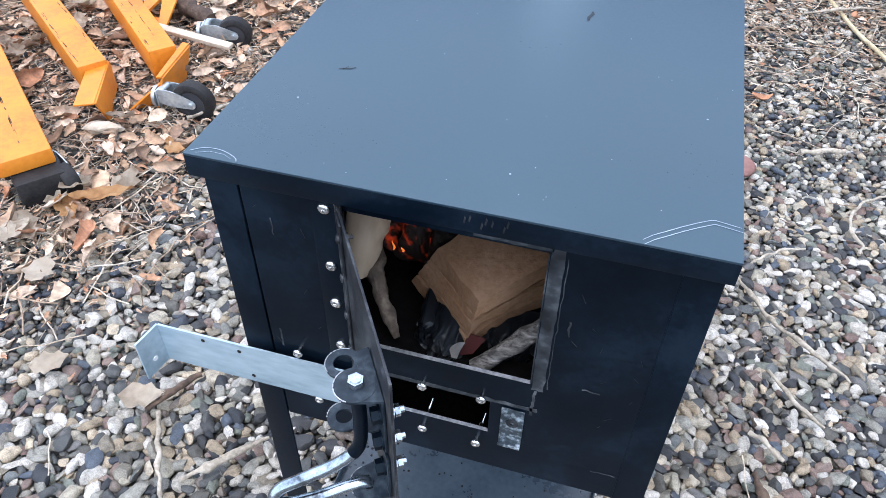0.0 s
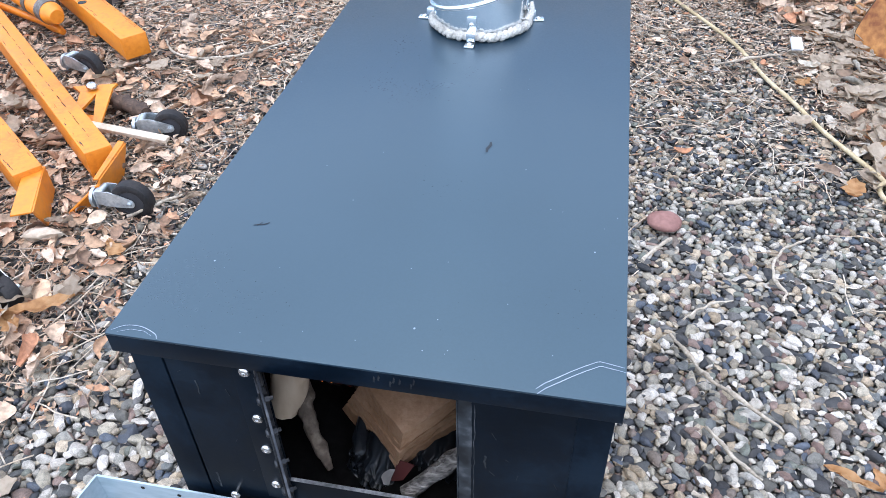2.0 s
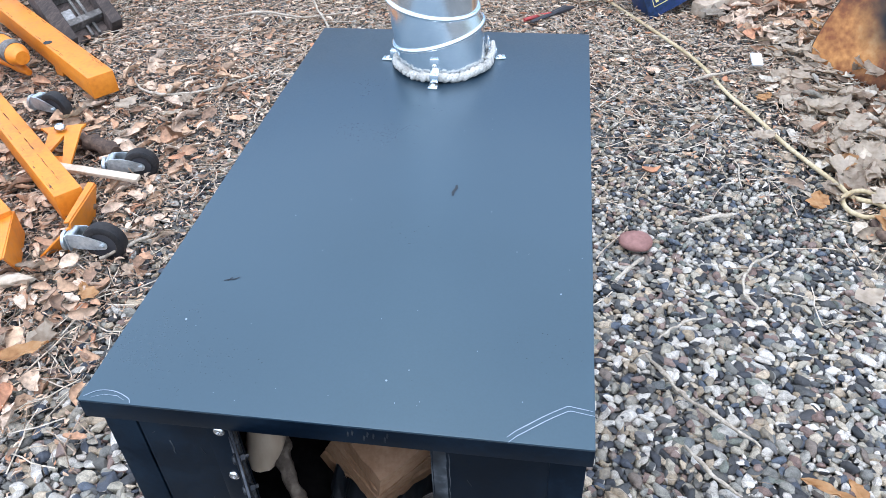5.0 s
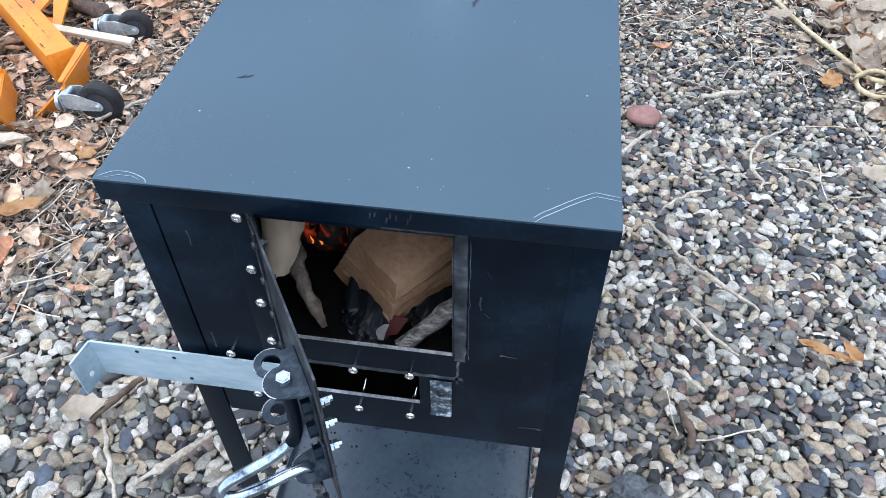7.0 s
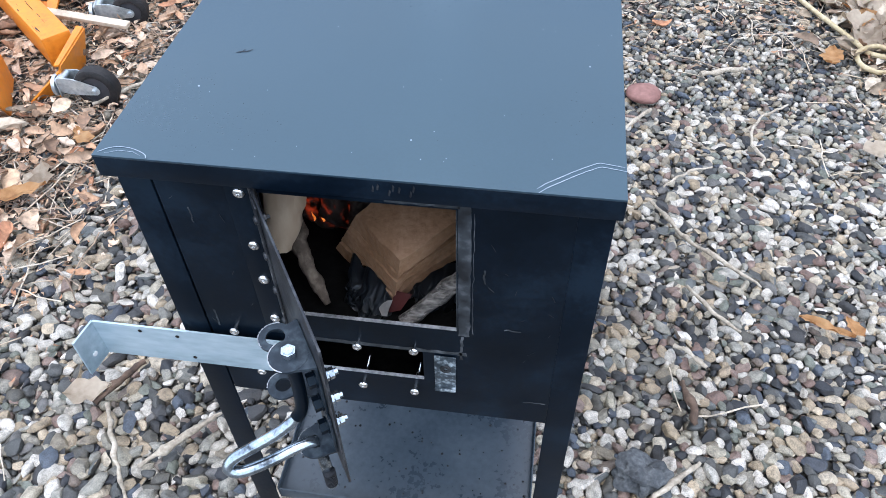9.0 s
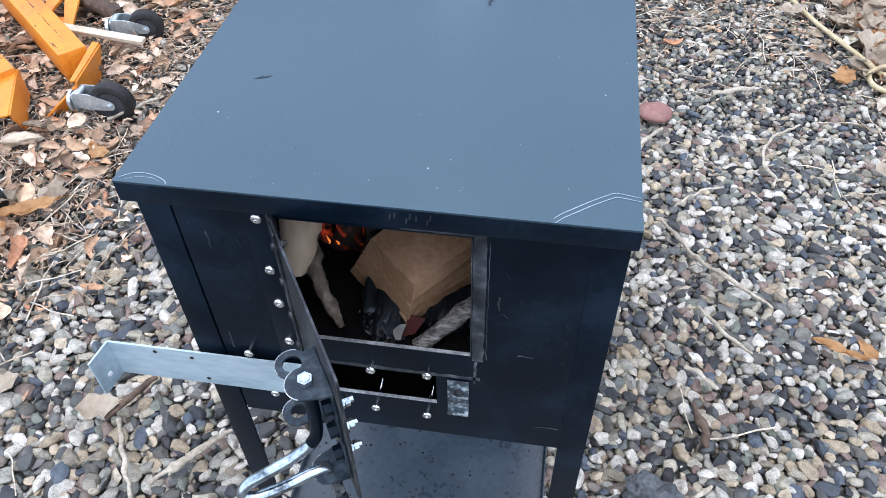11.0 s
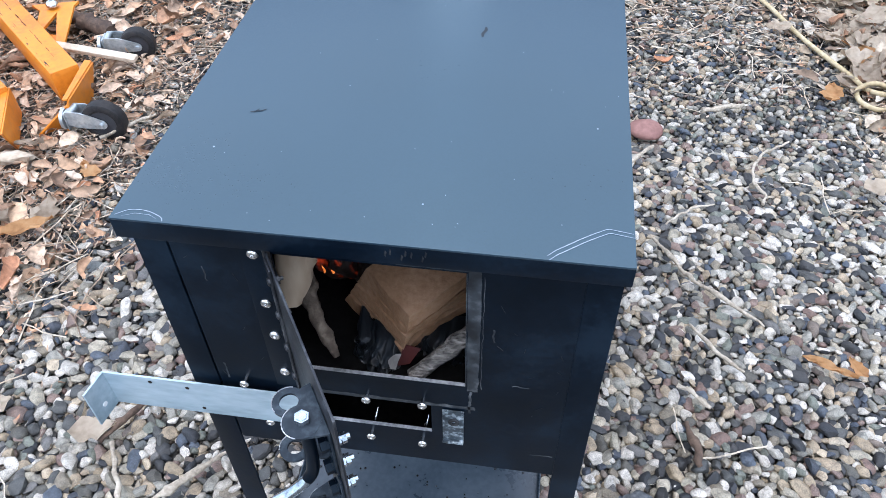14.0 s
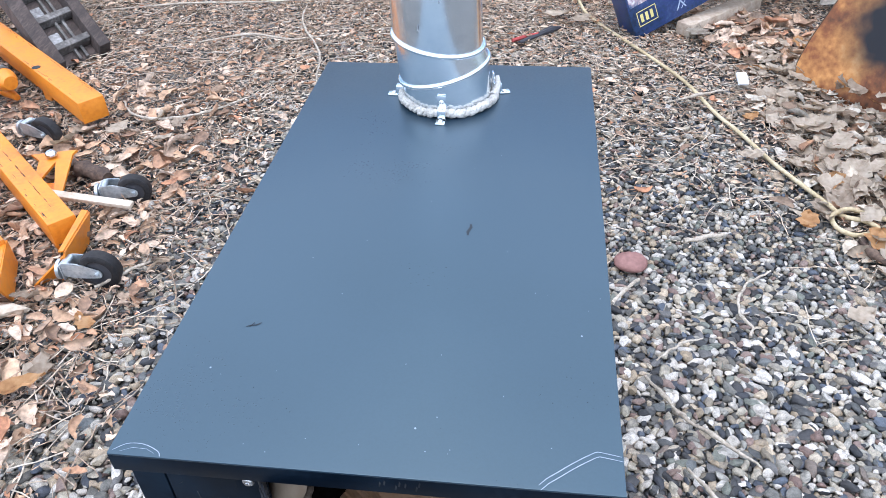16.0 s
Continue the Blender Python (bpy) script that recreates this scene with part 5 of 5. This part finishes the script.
slab(b, [m @ Vector((0.2 + 0.09 * math.cos(a) * (1 + 0.2 * math.sin(3 * a)), -0.0018, 0.16 + 0.05 * math.sin(a))) for a in [2 * math.pi * k / 20 for k in range(20)]], m.to_3x3() @ Vector((0, -1, 0)), 0.0006)
part("print", b, REDCARD, rb, "red rounded shape")
for z in (0.08, 0.14, 0.2, 0.26):
    b = bmesh.new()
    slab(b, [m @ Vector(q) for q in ((-0.0008, 0.02, z), (-0.0008, 0.28, z + 0.03), (-0.0008, 0.28, z + 0.035), (-0.0008, 0.02, z + 0.005))], m.to_3x3() @ Vector((-1, 0, 0)), 0.0006)
    part("print", b, WHITECARD, rb, "thin white line")

# plank end beside the blue carton
b = bmesh.new()
m = Matrix.Translation((0.73, 2.8, 0.012)) @ Matrix.Rotation(radians(44), 4, "Z")
box(b, (0, -0.036, 0), (0.5, 0.036, 0.055), 0.006, m)
lone("plank", b, FAWNLEAF, "short weathered plank lying in leaves beside the carton", "plank")

# burnt steel panel
b = bmesh.new()
PA, PD = Vector((1.098, 2.365, 0.015)), Vector((0.172, -0.206, 0)).normalized()
PU = Vector((0.05, 0.05, 0.3)).normalized()
out = [(0.03, 0.0), (0.55, -0.02), (0.62, 0.06), (0.62, 0.52), (0.5, 0.62), (0.16, 0.52), (0.05, 0.36), (-0.005, 0.2), (-0.03, 0.08), (-0.025, 0.04), (-0.005, 0.012)]
sm = smooth_path([(q[0], q[1], 0) for q in out + [out[0]]], 5)[:-1]
nn = PD.cross(PU).normalized()
ring0 = [PA + PD * q.x + PU * q.y for q in sm]
slab(b, ring0, nn, 0.006)
panel = lone("steel_panel", b, RUST, "burnt rusty orange steel panel leaning on dry leaves", "panel")
b = bmesh.new()
tube(b, ring0 + [ring0[0]], 0.006, 8)
# round soot stain burnt into the middle
rn, rl = RUST.node_tree.nodes, RUST.node_tree.links
tc, far_, wob_, fade, soot_ = rn.new("ShaderNodeTexCoord"), rn.new("ShaderNodeVectorMath"), rn.new("ShaderNodeTexNoise"), rn.new("ShaderNodeMapRange"), rn.new("ShaderNodeMix")
far_.operation = "DISTANCE"
far_.inputs[1].default_value = panel.matrix_world.inverted() @ (PA + PD * 0.26 + PU * 0.27)
wob_.inputs["Scale"].default_value = 9
add_ = rn.new("ShaderNodeMath")
add_.operation = "MULTIPLY_ADD"
add_.inputs[1].default_value = 0.16
rl.new(tc.outputs["Object"], far_.inputs[0])
rl.new(tc.outputs["Object"], wob_.inputs["Vector"])
rl.new(wob_.outputs["Fac"], add_.inputs[0])
rl.new(far_.outputs["Value"], add_.inputs[2])
rl.new(add_.outputs[0], fade.inputs["Value"])
fade.inputs["From Min"].default_value, fade.inputs["From Max"].default_value = 0.17, 0.31
soot_.data_type = "RGBA"
soot_.inputs[6].default_value = (0.012, 0.012, 0.016, 1)
rust_in = rn["Principled BSDF"].inputs["Base Color"]
rl.new(rust_in.links[0].from_socket, soot_.inputs[7])
rl.new(fade.outputs["Result"], soot_.inputs[0])
rl.new(soot_.outputs[2], rust_in)
panel2 = part("rolled_edge", b, CHIP, panel, "dark rolled edge")
for i, (o, a, c, th) in enumerate((((1.3, 2.95, 0.1), (0.75, 0.25, -0.06), (0.05, 0.1, 0.35), 0.018), ((1.22, 3.1, 0.28), (0.8, 0.1, 0.12), (-0.1, 0.12, 0.26), 0.018))):
    b = bmesh.new()
    o, a, c = Vector(o), Vector(a), Vector(c)
    slab(b, [o, o + a, o + a + c, o + c], a.cross(c).normalized(), th)
    lone("plywood_sheet", b, PLY, "grey weathered plywood offcut leaning in the clutter", "plywood", "plywood offcuts")
# added upright board that fills the dark background behind the offcuts
b = bmesh.new()
slab(b, [(1.1, 3.35, 0.0), (2.3, 3.3, 0.0), (2.3, 3.42, 0.7), (1.1, 3.47, 0.7)], (0, 1, 0), 0.018)
lone("plywood_sheet", b, RAMPWOOD, "dark board added behind the cartons", "plywood", "plywood offcuts")

# hose with knot
pts = [(0.2, 3.19, 0.3), (0.25, 3.17, 0.17), (0.31, 3.06, 0.05), (0.368, 2.948, 0.02), (0.5, 2.699, 0.02), (0.588, 2.533, 0.02), (0.683, 2.333, 0.02), (0.754, 2.09, 0.02), (0.816, 1.934, 0.022), (0.876, 1.764, 0.022), (0.929, 1.641, 0.025), (0.972, 1.54, 0.03), (0.993, 1.476, 0.034), (1.046, 1.45, 0.036), (1.075, 1.425, 0.03), (1.045, 1.404, 0.028), (1.0, 1.398, 0.026), (0.967, 1.433, 0.026), (0.968, 1.475, 0.034), (1.012, 1.495, 0.044), (1.066, 1.483, 0.036), (1.2, 1.42, 0.03), (1.45, 1.3, 0.02)]
b = bmesh.new()
tube(b, smooth_path(pts, 8), 0.0066, 10)
lone("hose", b, ROPE, "yellowed thin hose with a loose knot on gravel", "hose", smooth=60)

# pliers
pl = thing("pliers", (0.13, 2.75, 0.02), "red-handled pliers lying on the gravel", "pliers")
b = bmesh.new()
tube(b, [(0.02, 2.68, 0.028), (0.075, 2.72, 0.03), (0.14, 2.755, 0.032)], [0.008, 0.009, 0.006], 8)
part("grip", b, REDCARD, pl, "red grip")
b = bmesh.new()
tube(b, [(0.05, 2.66, 0.028), (0.1, 2.71, 0.03), (0.145, 2.75, 0.032)], [0.008, 0.009, 0.006], 8)
part("grip", b, DARKGRIP, pl, "black grip")
b = bmesh.new()
tube(b, [(0.13, 2.745, 0.032), (0.18, 2.79, 0.035), (0.22, 2.82, 0.033)], [0.01, 0.016, 0.006], 8)
part("jaw", b, DARKGRIP, pl, "dark steel jaws")

# ---- loose things on the gravel ----
b = bmesh.new()
rock(b, (0.398, 1.232, 0.024), (0.044, 0.04, 0.018), 9, 3, 0.12)
lone("stone", b, REDSTONE, "smooth flat red-brown stone on the gravel", "stone")
b = bmesh.new()
rock(b, (-1.163, 0.9, 0.034), (0.046, 0.017, 0.015), 31, 3, 0.6, Matrix.Rotation(0.35, 3, "Z"))
lone("bark_piece", b, WHITELEAF, "bleached white lump of bark beside the hoist", "bark piece")
b = bmesh.new()
rock(b, (0.36, 0.18, 0.022), (0.042, 0.032, 0.024), 12, 4, 0.75)
lone("stone", b, DARKSTONE, "rough dark pitted stone on the gravel", "stone")
b = bmesh.new()
box(b, (-0.02, -0.027, -0.006), (0.02, 0.027, 0.006), 0.005, Matrix.Translation((0.875, 2.3, 0.055)) @ Euler((0.5, 0.1, 0.2)).to_matrix().to_4x4())
lone("plastic_tag", b, WHITE, "small white plastic square on the litter", "plastic tag")
for nm, pts_, rad, mat, label in (
    ("twig", [(0.396, 0.83, 0.026), (0.43, 0.775, 0.03), (0.474, 0.712, 0.028), (0.54, 0.658, 0.03), (0.602, 0.607, 0.026)], [0.0045, 0.0065, 0.0055, 0.006, 0.004], TWIG, "pale grey twig lying on the gravel"),
    ("twig", [(0.455, 0.59, 0.028), (0.49, 0.54, 0.031), (0.546, 0.489, 0.026)], [0.004, 0.0055, 0.004], TWIG, "pale grey twig lying on the gravel"),
    ("twig", [(0.651, 0.975, 0.026), (0.66, 1.005, 0.028), (0.637, 1.048, 0.03), (0.657, 1.126, 0.03), (0.69, 1.175, 0.03), (0.75, 1.219, 0.028)], [0.0045, 0.005, 0.0045, 0.0035], TWIG, "pale hooked twig lying on the gravel"),
    ("twig", [(0.546, 1.332, 0.028), (0.6, 1.35, 0.032), (0.658, 1.368, 0.03)], [0.009, 0.0095, 0.008], TWIG, "short pale bleached twig on the gravel"),
    ("twig", [(0.34, 1.07, 0.026), (0.38, 1.12, 0.03), (0.412, 1.162, 0.03)], [0.006, 0.007, 0.006], TWIG, "short pale twig beside the red stone"),
    ("twig", [(0.425, 0.875, 0.026), (0.46, 0.91, 0.03), (0.5, 0.94, 0.03), (0.54, 0.953, 0.03)], [0.003, 0.004, 0.0035, 0.0025], TWIG, "thin forked twig on the gravel"),
    ("twig", [(0.423, 0.445, 0.026), (0.45, 0.425, 0.032), (0.475, 0.401, 0.028)], [0.005, 0.006, 0.005], TWIG, "short grey twig on the gravel"),
    ("twig", [(0.36, 0.13, 0.028), (0.41, 0.175, 0.032), (0.45, 0.213, 0.028)], [0.006, 0.0065, 0.005], TWIG, "straight pale twig on the gravel"),
    ("bark_piece", [(0.432, 0.36, 0.028), (0.443, 0.32, 0.034), (0.449, 0.28, 0.028)], [0.006, 0.011, 0.007], BARK, "curl of brown bark on the gravel"),
    ("twig", [(-0.556, 0.185, 0.03), (-0.53, 0.14, 0.034), (-0.495, 0.085, 0.032), (-0.448, 0.02, 0.028)], [0.005, 0.006, 0.006, 0.004], TWIG, "pale grey twig lying on the gravel"),
    ("bark_piece", [(-0.455, 0.085, 0.028), (-0.42, 0.12, 0.034), (-0.385, 0.16, 0.034), (-0.355, 0.195, 0.03)], [0.005, 0.009, 0.008, 0.004], TWIG, "grey splintered bark strip on the gravel"),
    ("bark_piece", [(-0.58, 0.18, 0.03), (-0.555, 0.23, 0.035), (-0.53, 0.28, 0.03)], [0.006, 0.009, 0.007], BARK, "brown bark strip on the gravel"),
    ("branch", [(-0.986, 1.008, 0.03), (-0.93, 1.07, 0.036), (-0.882, 1.124, 0.034)], [0.006, 0.0065, 0.005], TWIG, "pale straight twig beside the caster"),
    ("branch", [(-1.36, 1.98, 0.06), (-1.3, 1.9, 0.06), (-1.22, 1.884, 0.045), (-1.1, 1.92, 0.04), (-1.0, 1.98, 0.045), (-0.916, 2.063, 0.05)], [0.004, 0.005, 0.0065, 0.007, 0.006, 0.004], TWIG, "long pale curved branch on the litter"),
    ("branch", [(-1.3, 2.55, 0.05), (-1.1, 2.62, 0.06), (-0.9, 2.6, 0.05), (-0.7, 2.68, 0.05)], [0.004, 0.006, 0.006, 0.004], TWIG, "thin dry branch on the litter"),
    ("branch", [(-0.7, 2.2, 0.05), (-0.75, 2.45, 0.06), (-0.9, 2.75, 0.06), (-0.95, 3.0, 0.05)], [0.004, 0.006, 0.006, 0.004], TWIG, "thin dry branch on the litter"),
    ("branch", [(-1.9, 2.9, 0.05), (-1.5, 2.98, 0.06), (-1.2, 3.0, 0.06), (-0.9, 3.1, 0.05)], [0.004, 0.006, 0.006, 0.004], TWIG, "thin dry branch on the litter"),
    ("wood_block", [(-1.35, 1.56, 0.04), (-1.28, 1.54, 0.045), (-1.19, 1.5, 0.045)], [0.03, 0.036, 0.03], BARK, "dark red-brown wood chunk behind the hoist"),
    ("branch", [(0.6, 2.15, 0.03), (0.72, 2.2, 0.04), (0.82, 2.26, 0.03)], [0.005, 0.006, 0.004], TWIG, "short dry branch on the litter"),
    ("root", [(1.02, 1.38, 0.02), (1.03, 1.3, 0.03), (1.1, 1.22, 0.03), (1.25, 1.12, 0.02)], [0.012, 0.014, 0.013, 0.01], BARK, "dark rough root on the gravel"),
):
    stick(nm, pts_, [0.78 * q * (1 + 0.22 * (-1) ** k) for k, q in enumerate(q for q in rad for _ in (0, 1))], mat, label, nm.replace("_", " "), 8, 0.42, 60, 0.0055)


def leaf(at, size, yaw, mat, label, width=0.5, curl=0.25, tilt=(0, 0), crumple=0.2):
    b = bmesh.new()
    rows, cols = 9, 5
    m = Matrix.Translation(at) @ Euler((radians(tilt[0]), radians(tilt[1]), radians(yaw))).to_matrix().to_4x4()
    grid = []
    for i in range(rows):
        t = i / (rows - 1)
        w = width * (math.sin(math.pi * t ** 0.8) ** 0.8) * size * (1 + 1.3 * crumple * math.sin(t * 19 + at[0] * 70)) + 0.0008
        row = []
        for j in range(cols):
            s = (j - 2) / 2
            x = (t - 0.5) * 2 * size
            z = curl * size * (0.6 * (t - 0.5) ** 2 * 2 + 0.35 * abs(s)) + crumple * size * noise.noise(Vector((x * 55, s * 2.2, at[0] * 90)))
            row.append(b.verts.new(m @ Vector((x, s * w + 0.8 * crumple * size * noise.noise(Vector((x * 30, at[1] * 70, 3))), z))))
        grid.append(row)
    for i in range(rows - 1):
        for j in range(cols - 1):
            b.faces.new((grid[i][j], grid[i + 1][j], grid[i + 1][j + 1], grid[i][j + 1]))
    bmesh.ops.solidify(b, geom=b.faces[:], thickness=0.0006)
    return lone("leaf", b, mat, label, "leaf", "loose leaves on the ground")


for at, sz, yaw, mat, label, wd in (
    ((0.703, 0.52, 0.03), 0.05, -20, TANLEAF, "long narrow tan leaf on the gravel", 0.17),
    ((0.755, 0.525, 0.03), 0.025, 120, TANLEAF, "folded tan leaf on the gravel", 0.5),
    ((0.922, 1.065, 0.03), 0.04, 20, WHITELEAF, "broad bleached leaf on the gravel", 0.7),
    ((0.812, 1.795, 0.034), 0.045, 10, WHITELEAF, "pale bleached leaf lying flat", 0.55),
    ((0.86, 2.05, 0.034), 0.036, 40, TANLEAF, "orange-brown leaf on the litter", 0.6),
    ((0.895, 1.445, 0.035), 0.045, 75, TANLEAF, "crumpled orange-brown leaf under the hose", 0.6),
    ((-0.806, 0.221, 0.03), 0.034, 40, WHITELEAF, "pale bleached leaf on the gravel", 0.75),
    ((-0.6, 0.202, 0.034), 0.042, 20, WHITELEAF, "ragged pale leaf on the gravel", 0.6),
    ((-1.0, 0.66, 0.035), 0.07, 30, TANLEAF, "long tan leaf in the litter", 0.3),
    ((-1.05, 0.6, 0.03), 0.05, -30, TANLEAF, "tan leaf in the litter", 0.4),
    ((-1.12, 0.5, 0.03), 0.045, 60, WHITELEAF, "pale bleached leaf on the gravel", 0.7),
    ((-0.98, 0.42, 0.03), 0.04, 100, WHITELEAF, "pale bleached leaf on the gravel", 0.7),
    ((-0.95, 0.88, 0.03), 0.04, 140, TANLEAF, "rust-red leaf in the litter", 0.5),
    ((-1.3, 1.8, 0.05), 0.05, 70, WHITELEAF, "pale leaf beside the hoist beam", 0.6),
    ((0.2, 2.95, 0.04), 0.06, 10, WHITELEAF, "bleached leaf near the pliers", 0.5),
    ((0.31, 2.9, 0.04), 0.05, 50, WHITELEAF, "bleached leaf near the pliers", 0.7),
    ((0.78, 2.75, 0.05), 0.07, 100, TWIG, "pale curled bark leaf beside the carton", 0.6),
):
    leaf(at, sz, yaw, mat, label, wd, 0.35)
r_ = random.Random(21)
for k in range(230):
    x, y = r_.uniform(0.94, 1.62), r_.uniform(1.2, 2.75)
    heap = 0.09 * min(1, max(0, (x - 0.95) / 0.4))
    if y < 1.5 and x < 1.02:
        continue
    sheet = r_.random()
    leaf((x, y, 0.02 + heap * r_.uniform(0.3, 1.15)), r_.uniform(0.03, 0.058), r_.uniform(0, 360), WHITELEAF if sheet < 0.72 else FAWNLEAF if sheet < 0.9 else TANLEAF, "pale dry crumpled leaf in a drift beside the gravel", r_.uniform(0.5, 0.85), r_.uniform(0.1, 0.7), (r_.uniform(-22, 22), r_.uniform(-22, 22)), 0.24)
for k in range(48):
    x, y = r_.uniform(-1.75, -0.95), r_.uniform(0.5, 1.95)
    if x > -1.1 and y > 0.8:
        continue
    leaf((x, y, r_.uniform(0.025, 0.05)), r_.uniform(0.022, 0.046), r_.uniform(0, 360), r_.choice((WHITELEAF, FAWNLEAF, FAWNLEAF)), "pale dry crumpled leaf among litter beside the hoist", r_.uniform(0.5, 0.9), r_.uniform(0.2, 0.8), (r_.uniform(-28, 28), r_.uniform(-28, 28)), 0.3)
bm = bmesh.new()
m = Matrix.Translation((-1.17, 1.356, 0.062)) @ Euler((0.05, 0.09, -0.03)).to_matrix().to_4x4()
box(bm, (-0.13, -0.014, -0.006), (0.13, 0.014, 0.006), 0.002, m)
lone("wood_lath", bm, WHITELEAF, "pale split wood lath beside the orange hoist", "lath")

# ---- single pebbles of the gravel ----
shapes = []
for V, F in near:
    me = bpy.data.meshes.new("pebble")
    me.from_pydata((V * np.array((0.0112, 0.0087, 0.0062))).tolist(), [], F.tolist())
    me.shade_smooth()
    me.set_sharp_from_angle(angle=radians(28))
    me.materials.append(PEBBLE_ONE)
    shapes.append(me)
r_ = random.Random(2)
for x, y in single:
    ob = new("pebble", shapes[r_.randrange(len(shapes))])
    k = min(1.6, max(0.6, math.exp(r_.gauss(0, 0.25))))
    ob.matrix_basis = pose(float(x), float(y), 0.004 * k + r_.uniform(-0.003, 0.002), r_.gauss(0, 20), r_.gauss(0, 20), r_.uniform(0, 360)) @ Matrix.Diagonal((k, k, k, 1))
    ob.parent = ground
